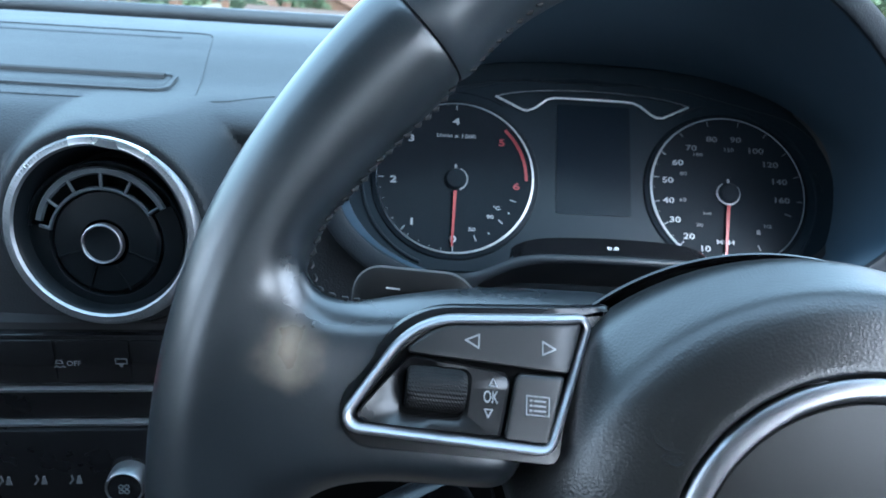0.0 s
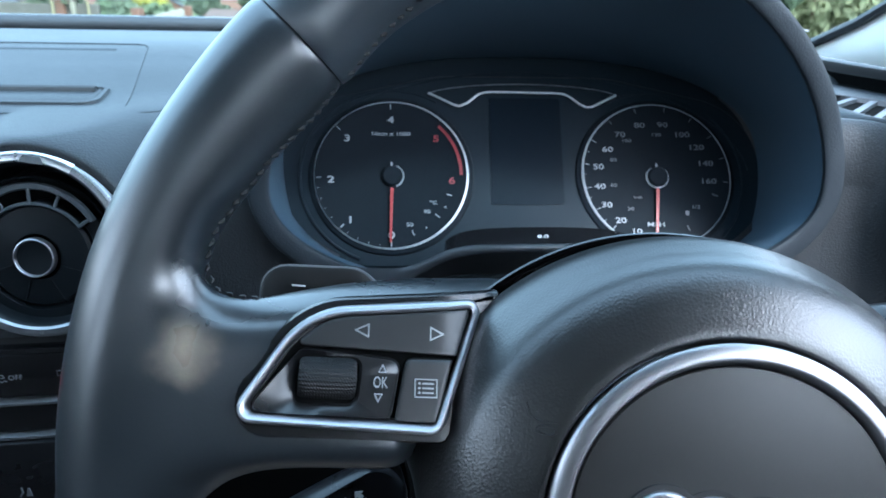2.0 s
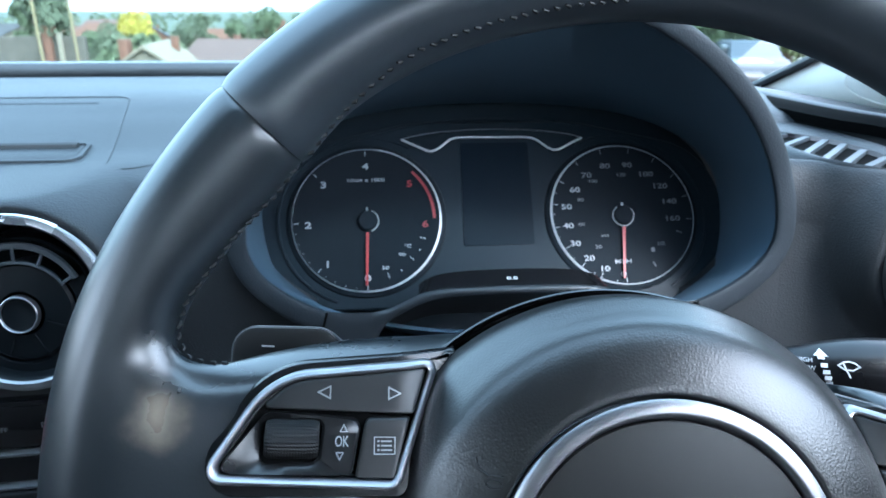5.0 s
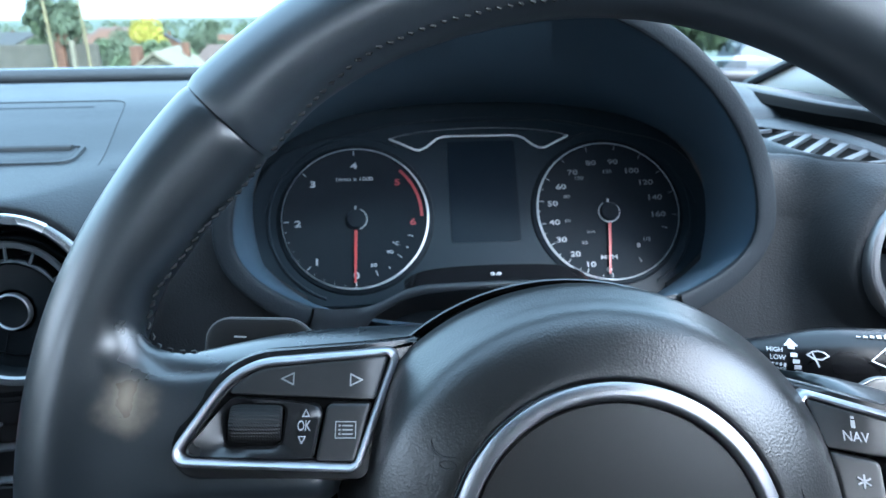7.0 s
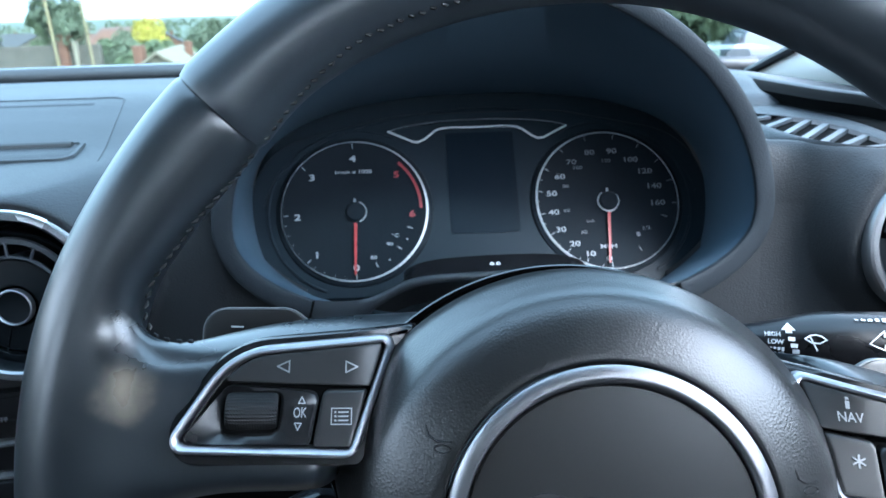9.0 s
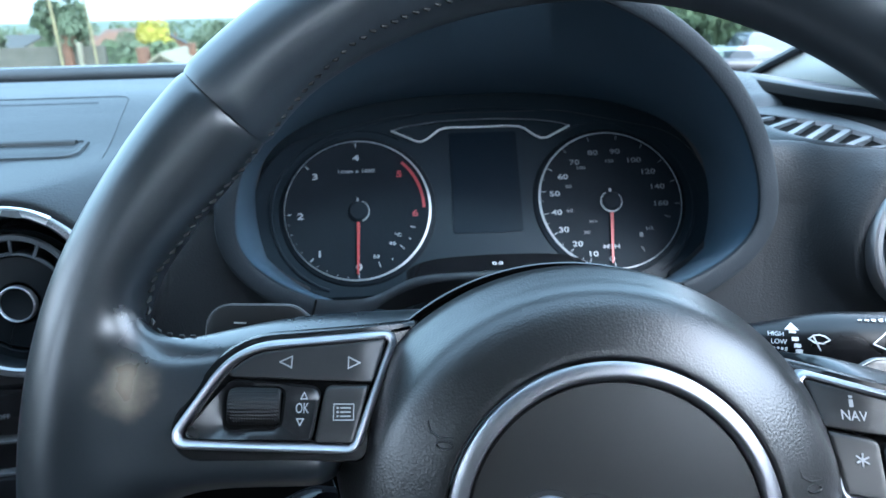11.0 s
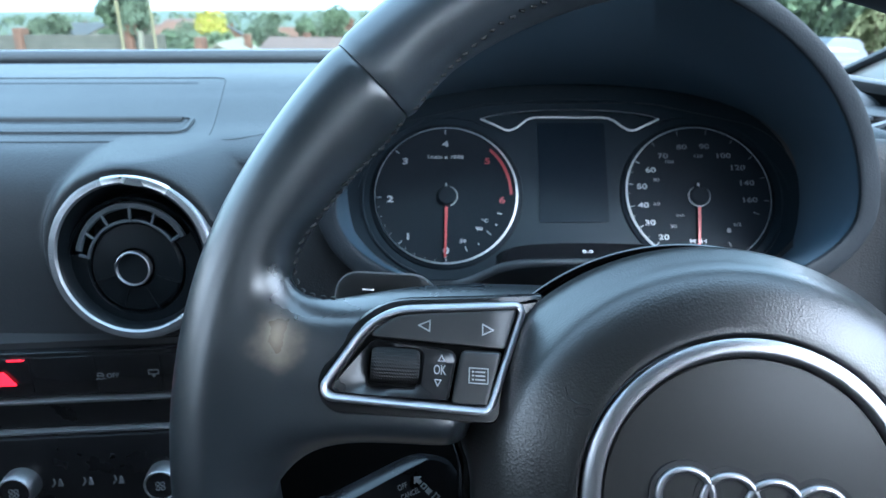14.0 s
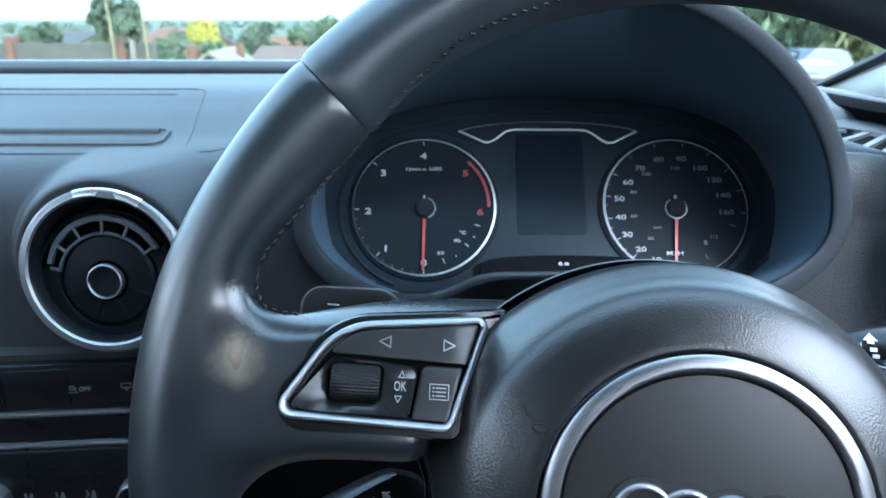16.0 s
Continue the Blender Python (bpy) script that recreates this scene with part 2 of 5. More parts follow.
def tube(points, radius, seg=8, closed=False, bm=None, flat=1.0, up=Vector((0, 0, 1)), squared=2.0):
    """A round bar along points."""
    bm = bm or bmesh.new()
    pts = [Vector(p) for p in points]
    k = len(pts)
    rings = []
    for i, p in enumerate(pts):
        a = pts[i - 1] if (i or closed) else p
        b = pts[(i + 1) % k] if (i < k - 1 or closed) else p
        d = (b - a).normalized()
        u = d.cross(up)
        if u.length < 1e-4:
            u = d.cross(Vector((0, 1, 0)))
        u.normalize()
        v = u.cross(d)
        r = radius[i] if isinstance(radius, (list, tuple)) else radius
        ring = []
        for j in range(seg):
            c, w = math.cos(2 * math.pi * j / seg), math.sin(2 * math.pi * j / seg)
            q = r * (abs(c) ** squared + abs(w) ** squared) ** (-1 / squared)
            ring.append(bm.verts.new(p + u * q * c + v * q * flat * w))
        rings.append(ring)
    for i in range(k if closed else k - 1):
        r0, r1 = rings[i], rings[(i + 1) % k]
        for j in range(seg):
            bm.faces.new((r0[j], r0[(j + 1) % seg], r1[(j + 1) % seg], r1[j]))
    if not closed:
        bm.faces.new(rings[0][::-1]), bm.faces.new(rings[-1])
    return bm


def box(lo, hi, bevel=0.0, bm=None):
    own = bmesh.new()
    bmesh.ops.create_cube(own, size=1.0)
    for v in own.verts:
        v.co = Vector([(a + b) / 2 + c * (b - a) for a, b, c in zip(lo, hi, v.co)])
    if bevel:
        bmesh.ops.bevel(own, geom=own.edges[:], offset=bevel, segments=2, affect="EDGES", profile=0.5)
    if bm is None:
        return own
    me = bpy.data.meshes.new("tmp")
    own.to_mesh(me), own.free()
    bm.from_mesh(me)
    bpy.data.meshes.remove(me)
    return bm


def surface(fn, nu, nv, wrap_u=False):
    """A grid from fn(u, v), u and v from 0 to 1."""
    bm = bmesh.new()
    g = [[bm.verts.new(fn(i / nu, j / nv)) for j in range(nv + 1)] for i in range(nu if wrap_u else nu + 1)]
    for i in range(nu):
        a, b = g[i], g[(i + 1) % len(g)]
        for j in range(nv):
            bm.faces.new((a[j], b[j], b[j + 1], a[j + 1]))
    return bm


def lettering(text, size, m, bm=None, deep=0.0001, stretch=1.0, bold=0.007):
    """Raised letters of the built-in font, centred, in the plane of m."""
    cu = bpy.data.curves.new("letters", "FONT")
    cu.body, cu.size, cu.extrude, cu.align_x, cu.align_y = text, size, deep, "CENTER", "CENTER"
    cu.resolution_u, cu.offset = 3, size * bold
    ob = bpy.data.objects.new("letters", cu)
    me = bpy.data.meshes.new_from_object(ob)
    bm = bm or bmesh.new()
    me.transform(m @ Matrix.Diagonal((stretch, 1, 1, 1)))
    bm.from_mesh(me)
    bpy.data.objects.remove(ob)
    bpy.data.curves.remove(cu)
    bpy.data.meshes.remove(me)
    return bm


def plate(points, m, deep=0.0002, bm=None):
    """A thin raised shape from outline points in the plane of m."""
    bm = bm or bmesh.new()
    lo = [bm.verts.new(m @ Vector((x, y, -deep))) for x, y in points]
    hi = [bm.verts.new(m @ Vector((x, y, deep))) for x, y in points]
    k = len(points)
    for i in range(k):
        j = (i + 1) % k
        bm.faces.new((lo[i], lo[j], hi[j], hi[i]))
    bm.faces.new(hi), bm.faces.new(lo[::-1])
    return bm


def line_loop(points, w, m, bm=None, closed=True):
    """A thin printed line of width w along points in the plane of m."""
    bm = bm or bmesh.new()
    k = len(points)
    for i in range(k if closed else k - 1):
        a, b = Vector(points[i]), Vector(points[(i + 1) % k])
        d = (b - a).normalized() * (w / 2)
        s = Vector((-d.y, d.x))
        plate([a - d - s, b + d - s, b + d + s, a - d + s], m, bm=bm)
    return bm


def smoothstep(a, b, x):
    t = min(1.0, max(0.0, (x - a) / (b - a)))
    return t * t * (3 - 2 * t)


def along(table, x):
    """A value from a short table of (|x|, value), smoothly between."""
    x = abs(x)
    k = len(table) - 1
    slope = lambda i: (table[min(k, i + 1)][1] - table[max(0, i - 1)][1]) / (table[min(k, i + 1)][0] - table[max(0, i - 1)][0])
    for i, ((x0, v0), (x1, v1)) in enumerate(zip(table, table[1:])):
        if x <= x1:
            w = x1 - x0
            f = (x - x0) / w
            return v0 * (1 + 2 * f) * (1 - f) ** 2 + v1 * f * f * (3 - 2 * f) + w * (slope(i) * f * (1 - f) ** 2 - slope(i + 1) * f * f * (1 - f))
    return table[-1][1]


# ---------------- steering wheel ----------------
TILT_W, YAW_W, TURN_W = radians(21), radians(-4), radians(-4.5)
_n = Vector((math.sin(YAW_W), -math.cos(TILT_W) * math.cos(YAW_W), math.sin(TILT_W))).normalized()
_x = Vector((0, math.sin(TILT_W), math.cos(TILT_W))).cross(_n).normalized()
_y = _n.cross(_x)
WHEEL = Matrix((( _x.x, _y.x, _n.x, 0.004), (_x.y, _y.y, _n.y, -0.2945), (_x.z, _y.z, _n.z, 0.9885), (0, 0, 0, 1))) @ pose(0, 0, 0, 0, 0, math.degrees(TURN_W))
R_RIM, R_GRIP = 0.1662, 0.0172
HUB = (0.003, -0.0240)
wheel = thing("steering_wheel", "black leather three-spoke steering wheel with worn rim", "steering wheel", m=WHEEL)


INNER = [(0, 0.0145), (20, 0.0130), (28, 0.0145), (36, 0.0172), (55, 0.0190), (85, 0.0172), (105, 0.0164), (122, 0.0145), (130, 0.0142), (134, 0.0152), (139, 0.0170), (146, 0.0166), (150.5, 0.0152), (155, 0.0138), (160, 0.0112), (166, 0.0118), (175, 0.0140), (190, 0.0160), (212, 0.0172)]


def grip_inner(a):
    """How far the rim reaches inwards from its mean circle; pressed thinner where hands hold it."""
    a = a % 360
    return along(INNER, a) if a < 212 else 0.0172


def grip_outer(a):
    return 0.0178 + 0.0020 * smoothstep(148, 168, a % 360) * smoothstep(226, 200, a % 360)


def rim_section(a0, a1, seg, bm=None):
    """An arc of the rim, pinched at both ends where the seams are."""
    bm = bm or bmesh.new()
    rings = []
    for i in range(seg + 1):
        a = a0 + (a1 - a0) * i / seg
        arc = min(a - a0, a1 - a) * math.pi / 180 * R_RIM
        pinch = 0.9985 - 0.045 * math.exp(-arc / 0.0006)
        c = Vector((math.cos(radians(a)), math.sin(radians(a)), 0))
        ring = []
        for j in range(28):
            t = 2 * math.pi * j / 28
            ri, zi = math.cos(t) * (grip_outer(a) if math.cos(t) > 0 else grip_inner(a)) * pinch, math.sin(t) * R_GRIP * 1.06 * pinch
            ring.append(bm.verts.new(c * (R_RIM + ri) + Vector((0, 0, zi))))
        rings.append(ring)
    for r0, r1 in zip(rings, rings[1:]):
        for j in range(28):
            bm.faces.new((r0[j], r0[(j + 1) % 28], r1[(j + 1) % 28], r1[j]))
    bm.faces.new(rings[0][::-1]), bm.faces.new(rings[-1])
    return bm


SEAM = 139.0
part("rim_top", rim_section(180 - SEAM, SEAM, 90), M_LEATHER_TOP, wheel, "smooth black leather upper rim")
part("rim_bottom", rim_section(212, 328, 80), M_LEATHER_TOP, wheel, "smooth black leather lower rim")


def stitches(path, step=0.0034):
    """Cross stitches standing a little proud along a seam."""
    bm = bmesh.new()
    rnd = random.Random(3)
    left = step
    for p0, p1 in zip(path, path[1:]):
        left -= (p1 - p0).length
        if left > 0:
            continue
        left = step * rnd.uniform(0.9, 1.1)
        t = (p1 - p0).normalized()
        n = Vector((-p1.x, -p1.y, 0)).normalized()
        p = p1 + n * rnd.uniform(0.0002, 0.0006)
        q = t * 0.0011 + Vector((0, 0, rnd.uniform(0.0006, 0.0011)))
        tube([p - q - n * 0.0004, p, p + q - n * 0.0004], [0.0003, 0.0007, 0.0004], 6, bm=bm)
    return bm


def rim_seam(a0, a1):
    path = []
    for i in range(401):
        a = a0 + (a1 - a0) * i / 400
        z = 0.0010 + 0.0080 * smoothstep(136, 120, a)
        r = R_RIM - grip_inner(a) * 0.992 * math.sqrt(1 - (z / 0.0182) ** 2)
        path.append(Vector((r * math.cos(radians(a)), r * math.sin(radians(a)), z)))
    return path


GRIP_SEAM = [(-0.1133, 0.0980, 0.0016), (-0.1190, 0.0893, 0.0020), (-0.1244, 0.0828, 0.0020), (-0.1314, 0.0745, 0.0020), (-0.1374, 0.0657, 0.0020), (-0.1428, 0.0578, 0.0020), (-0.1455, 0.0530, 0.0020), (-0.1472, 0.0467, 0.0020), (-0.1468, 0.0412, 0.0016), (-0.1443, 0.0366, 0.0006), (-0.1395, 0.0350, -0.0012), (-0.1340, 0.0345, -0.0038)]
part("stitching", stitches(rim_seam(95, SEAM - 0.8)), M_THREAD, wheel, "black thread along the inner seam", kind="stuff")


def pod_lift(side):
    return lambda x, y: -0.003 + 0.19 * abs(x) - 0.386 * y - 0.0060 * smoothstep(0.080, 0.062, abs(x)) * smoothstep(0.005, 0.035, y) 


def right_hand(x, y):
    """The right spoke's place for a point of the mirrored left one; the wheel is turned a little more there."""
    k = smoothstep(0.165, 0.125, x)
    c, s_ = math.cos(radians(-6)), math.sin(radians(-6))
    dx, dy = x - 0.0668, y - 0.0388
    return x + k * (0.0605 + dx * c - dy * s_ - x), y + k * (0.0315 + dx * s_ + dy * c - y)


def mirrored(corners, side):
    if side < 0:
        return [(-x, y, r) for x, y, r in corners][::-1]
    return [(*right_hand(x, y), r) for x, y, r in corners]


CHROME = [(0.1338, 0.0042, 0.0045), (0.1176, 0.0336, 0.022), (0.0668, 0.0391, 0.004), (0.0768, 0.0022, 0.005)]
SURROUND = [(0.1398, 0.0000, 0.010), (0.1200, 0.0358, 0.024), (0.0608, 0.0418, 0.002), (0.0750, -0.0008, 0.004)]
SPOKE_HIGH = [(0.056, 0.0448), (0.070, 0.0443), (0.090, 0.0430), (0.108, 0.0405), (0.124, 0.0369), (0.136, 0.0347), (0.1435, 0.0366), (0.1490, 0.0440), (0.1555, 0.0520), (0.1620, 0.0600)]
SPOKE_LOW = [(0.062, -0.0095), (0.074, -0.0108), (0.090, -0.0112), (0.108, -0.0115), (0.122, -0.0125), (0.1330, -0.0155), (0.1405, -0.0210), (0.1460, -0.0300), (0.1500, -0.0410), (0.1530, -0.0530)]


def curve_at(points, t):
    """A smooth curve through points."""
    k = len(points) - 1
    i = min(k - 1, int(t * k))
    f = t * k - i
    p = [Vector(points[max(0, min(k, i + d))]) for d in (-1, 0, 1, 2)]
    return 0.5 * ((2 * p[1]) + (p[2] - p[0]) * f + (2 * p[0] - 5 * p[1] + 4 * p[2] - p[3]) * f * f + (3 * p[1] - p[0] - 3 * p[2] + p[3]) * f ** 3)


def under_pad(x, y):
    """How far a spoke dips where it passes under the airbag pad."""
    return 0.035 * smoothstep(0.0925, 0.0830, math.hypot(x - HUB[0], y - HUB[1]))


def spoke_point(u, v, side):
    """The padded spoke: rounded along both edges, level with the rim at its outer end."""
    hi, lo = curve_at(SPOKE_HIGH, u), curve_at(SPOKE_LOW, u)
    w = (hi - lo).length
    # v: skirt, rounded edge, top, rounded edge, skirt
    if v < 0.1 or v > 0.9:
        p = lo if v < 0.1 else hi
        drop = -0.013 - 0.011 * (0.1 - min(v, 1 - v)) / 0.1
        e = 0.0
    else:
        f = (v - 0.1) / 0.8
        f = 0.5 - 0.5 * math.cos(math.pi * f)
        p = lo.lerp(hi, f)
        p = p + Vector((0.0125 * 4 * f * (1 - f) * smoothstep(0.6, 1.0, u), 0))
        e = min(f, 1 - f) * w
        edge_w = 0.009 + 0.011 * smoothstep(0.50, 0.85, u)
        drop = -0.026 * (1 - smoothstep(-edge_w, edge_w, e)) if e < edge_w else 0.0
    x, y = (p.x, p.y) if side < 0 else right_hand(p.x, p.y)
    plane = -0.0062 + 0.19 * x - 0.386 * y - 0.0100 * smoothstep(0.080, 0.062, x) * smoothstep(0.005, 0.035, y)
    top = -math.log(math.exp(-450 * plane) + math.exp(-450 * 0.0185)) / 450 - under_pad(x * side, y)
    w = smoothstep(0.128, 0.160, math.hypot(x, y))  # the leather rises in one sweep to the crown of the rim
    top += w * (0.0168 - top)
    return Vector((x * side, y, top + drop * (1 - 0.5 * w)))


def leather_grip(side):
    """The rim's grip and the solid spoke beside it, to be fused into one skin."""
    bm = rim_section(SEAM - 0.8, 212, 70) if side < 0 else rim_section(-32, 180.8 - SEAM, 70)
    rings = [[bm.verts.new(spoke_point(i / 70, j / 60, side)) for j in range(61)] for i in range(71)]
    for r0, r1 in zip(rings, rings[1:]):
        for j in range(61):
            bm.faces.new((r0[j], r0[(j + 1) % 61], r1[(j + 1) % 61], r1[j]))
    bm.faces.new(rings[0][::-1]), bm.faces.new(rings[-1])
    return bm


part("stitching", stitches([curve_at(GRIP_SEAM, i / 500) for i in range(501)]), M_THREAD, wheel, "black thread along the grip and the spoke", kind="stuff")


def button_symbol(parent, bm):
    return part("symbol", bm, M_SYMBOL, parent, "pale printed symbol")


for side in (-1, 1):
    lift = pod_lift(side)
    grip = part("rim_grip", leather_grip(side), M_LEATHER, wheel, "shiny worn black leather grip running into the spoke")
    blend = grip.modifiers.new("one_skin", "REMESH")
    blend.mode, blend.voxel_size, blend.use_smooth_shade = "VOXEL", 0.0011, True
    soft = grip.modifiers.new("soften", "SMOOTH")
    soft.factor, soft.iterations = 0.5, 115
    su = dense(fillet(mirrored(SURROUND, side), 8), 0.003)
    part("spoke_panel", pillow(su, [(0, -0.0065), (0, -0.0045), (0.0008, -0.0032), (0.003, -0.0030)], lift), M_SURROUND, wheel, "gloss black button surround")
    part("panel_skirt", pillow(inset(su, 0.0006), [(0, -0.024), (0, -0.0062)], lift), M_CAVITY, wheel, "matt black side of the button panel")
    ch = dense(fillet(mirrored(CHROME, side), 8), 0.003)
    part("trim_frame", frame_ring(ch, 0.0027, [(0, -0.004), (0, -0.0006), (0.08, 0.0004), (0.25, 0.0012), (0.5, 0.0015), (0.75, 0.0011), (0.93, 0.0002), (1, -0.0010), (1, -0.004)], lift), M_CHROME, wheel, "satin chrome frame")
    inner = inset(ch, 0.0033)
    part("button_base", pillow(inner, [(0, -0.008), (0, -0.0020)], lift), M_PIT, wheel)

    def button(name, corners, top=0.0, label=""):
        o = dense(fillet(mirrored(corners, side), 5), 0.003)
        return part(name, pillow(o, [(0, -0.006), (0, top - 0.0006), (0.0004, top - 0.0001), (0.0010, top)], lift, fine=10), M_BUTTON, wheel, label)

    def sym(x, y, top=0.0):
        z = lift(x, y) + top
        nx = Vector((0.19 * side, -0.386, -1.0)) * -1
        nx.normalize()
        ux = Vector((1, 0, 0.19 * side))
        ux.normalize()
        uy = nx.cross(ux)
        return Matrix(((ux.x, uy.x, nx.x, x), (ux.y, uy.y, nx.y, y), (ux.z, uy.z, nx.z, z + 0.0001), (0, 0, 0, 1)))

    upper = button("rocker_button", [(0.1190, 0.0240, 0.001), (0.1105, 0.0318, 0.016), (0.0710, 0.0362, 0.001), (0.0742, 0.0228, 0.001)], 0.0004)
    lower = button("square_button", [(0.0884, 0.0217, 0.002), (0.0752, 0.0219, 0.001), (0.0785, 0.0054, 0.001), (0.0900, 0.0056, 0.001)], 0.0004)
    # one panel round the scroll drum, dished towards it, which also bears the middle keys
    cx, cy = (-0.1092, 0.0153) if side < 0 else right_hand(0.1092, 0.0153)
    rim_o = dense(fillet(mirrored([(0.1292, 0.0068, 0.002), (0.1168, 0.0232, 0.003), (0.0896, 0.0212, 0.003), (0.0910, 0.0060, 0.001)], side), 5), 0.002)
    well = dense(fillet(mirrored([(0.1176, 0.0084, 0.002), (0.1184, 0.0212, 0.003), (0.0998, 0.0216, 0.003), (0.1000, 0.0084, 0.003)], side), 5), 0.002)

    def cast(outline, a):
        """Where a ray from the drum's centre leaves an outline."""
        d, c0 = Vector((math.cos(a), math.sin(a))), Vector((cx, cy))
        best = 0.0
        for p, q in zip(outline, outline[1:] + outline[:1]):
            e = q - p
            det = d.x * -e.y + e.x * d.y
            if abs(det) > 1e-12:
                w = p - c0
                k, f = (w.x * -e.y + e.x * w.y) / det, (d.x * w.y - d.y * w.x) / det
                if -1e-6 <= f <= 1 + 1e-6:
                    best = max(best, k)
        return c0 + d * best

    dish = bmesh.new()
    rings = [[], [], [], [], [], []]
    for i in range(120):
        a = 2 * math.pi * i / 120
        o, w = cast(rim_o, a), cast(well, a)
        sink = -0.0013 * smoothstep(0.2, -0.6, math.cos(a) * -side)
        for ring, p, z in zip(rings, (o, o, o.lerp(w, 0.08), w, w.lerp(Vector((cx, cy)), 0.10), w.lerp(Vector((cx, cy)), 0.13)), (-0.006, -0.0006, 0.0002, sink, sink - 0.0009, -0.0050)):
            ring.append(dish.verts.new((p.x, p.y, z + lift(p.x, p.y))))
    for r0, r1 in zip(rings, rings[1:]):
        for i in range(120):
            dish.faces.new((r0[i], r0[(i + 1) % 120], r1[(i + 1) % 120], r1[i]))
    dish.faces.new(rings[-1])
    mid = part("scroll_panel", dish, M_SCROLL, wheel, "dished black panel with middle keys")
    # scroll drum with knurls, its axis along the spoke
    drum = bmesh.new()
    n1, n2 = 64, 38
    m_d = sym(cx, cy, -0.0026)
    rings = []
    for i in range(n2 + 1):
        u = -0.0077 + 0.0154 * i / n2
        ring = []
        for j in range(n1):
            t = 2 * math.pi * j / n1
            e = 1 - 0.16 * abs(2 * i / n2 - 1) ** 8
            k = 0.0057 * e + (0.00020 if j % 2 else -0.00012) * (1 if i % 2 else 0.1)
            ring.append(drum.verts.new(m_d @ Vector((u, k * math.cos(t), k * math.sin(t)))))
        rings.append(ring)
    for r0, r1 in zip(rings, rings[1:]):
        for j in range(n1):
            drum.faces.new((r0[j], r0[(j + 1) % n1], r1[(j + 1) % n1], r1[j]))
    drum.faces.new(rings[0][::-1]), drum.faces.new(rings[-1])
    part("scroll_wheel", drum, M_RUBBER, wheel, "knurled black scroll drum", smooth=False)
    if side < 0:
        bm = line_loop([(-0.0024, 0), (0.0012, 0.0018), (0.0012, -0.0018)], 0.00034, sym(-0.1005, 0.0287, 0.0005))
        line_loop([(0.0024, 0), (-0.0012, 0.0018), (-0.0012, -0.0018)], 0.00034, sym(-0.0809, 0.0287, 0.0005), bm)
        for v in bm.verts:
            v.co.z = lift(v.co.x, v.co.y) + 0.0006
        button_symbol(upper, bm)
        bm = line_loop([(0, 0.0011), (0.0010, -0.0009), (-0.0010, -0.0009)], 0.00028, sym(-0.0944, 0.0188, 0.0003))
        line_loop([(0, -0.0011), (0.0010, 0.0009), (-0.0010, 0.0009)], 0.00028, sym(-0.0948, 0.0115, 0.0003), bm)
        lettering("OK", 0.0044, sym(-0.0946, 0.0152, 0.0003), bm, stretch=0.62)
        button_symbol(mid, bm)
        m_s = sym(-0.0821, 0.0143, 0.0005) @ Matrix.Diagonal((0.9, 0.9, 1, 1))
        bm = line_loop([(-0.0034, -0.0027), (0.0034, -0.0027), (0.0034, 0.0027), (-0.0034, 0.0027)], 0.00032, m_s)
        for k in (-0.0014, 0, 0.0014):
            plate([(-0.0012, k - 0.00022), (0.0024, k - 0.00022), (0.0024, k + 0.00022), (-0.0012, k + 0.00022)], m_s, bm=bm)
            plate([(-0.0024, k - 0.0003), (-0.0017, k - 0.0003), (-0.0017, k + 0.0003), (-0.0024, k + 0.0003)], m_s, bm=bm)
        button_symbol(lower, bm)
    else:
        bm = lettering("NAV", 0.0042, sym(0.0748, 0.0186, 0.0005), stretch=0.80)
        m_s = sym(0.0746, 0.0224, 0.0005)
        plate([(-0.0004, -0.0013), (0.0006, -0.0013), (0.0006, 0.0010), (-0.0004, 0.0010)], m_s, bm=bm)
        plate([(-0.0003, 0.0015), (0.0005, 0.0015), (0.0005, 0.0022), (-0.0003, 0.0022)], m_s, bm=bm)
        for v in bm.verts:
            v.co.z = lift(v.co.x, v.co.y) + 0.0006
        button_symbol(upper, bm)
        m_s = sym(0.0746, 0.0066, 0.0005)
        bm = bmesh.new()
        for k in range(3):
            line_loop([(math.cos(k * math.pi / 3 + 0.5) * 0.0018, math.sin(k * math.pi / 3 + 0.5) * 0.0018),
                       (-math.cos(k * math.pi / 3 + 0.5) * 0.0018, -math.sin(k * math.pi / 3 + 0.5) * 0.0018)], 0.0005, m_s, bm, closed=False)
        button_symbol(lower, bm)
    # shift paddle behind the spoke
    pd = dense(fillet(mirrored([(0.1400, 0.0200, 0.002), (0.1400, 0.0430, 0.008), (0.1080, 0.0440, 0.010), (0.0900, 0.0300, 0.004), (0.0900, 0.0150, 0.002)], side), 6), 0.004)
    pad = part("shift_paddle", pillow(pd, [(0, -0.0345), (-0.0006, -0.0325), (0.0, -0.0305), (0.0010, -0.0300)]), M_BUTTON, wheel, "satin black shift paddle with pale edge")
    part("paddle_edge", frame_ring(inset(pd, -0.0007), 0.0009, [(0, -0.0335), (0, -0.0312), (1, -0.0312), (1, -0.0335)]), M_ALU, pad, "thin pale edge")
    bm = plate([(-0.0022, -0.0003), (0.0022, -0.0003), (0.0022, 0.0003), (-0.0022, 0.0003)], pose(0.1275 * side, 0.0372, -0.0298))
    if side > 0:
        plate([(-0.0003, -0.0022), (0.0003, -0.0022), (0.0003, 0.0022), (-0.0003, 0.0022)], pose(0.1275, 0.0372, -0.0296), bm=bm)
    part("symbol", bm, M_MARK, pad)

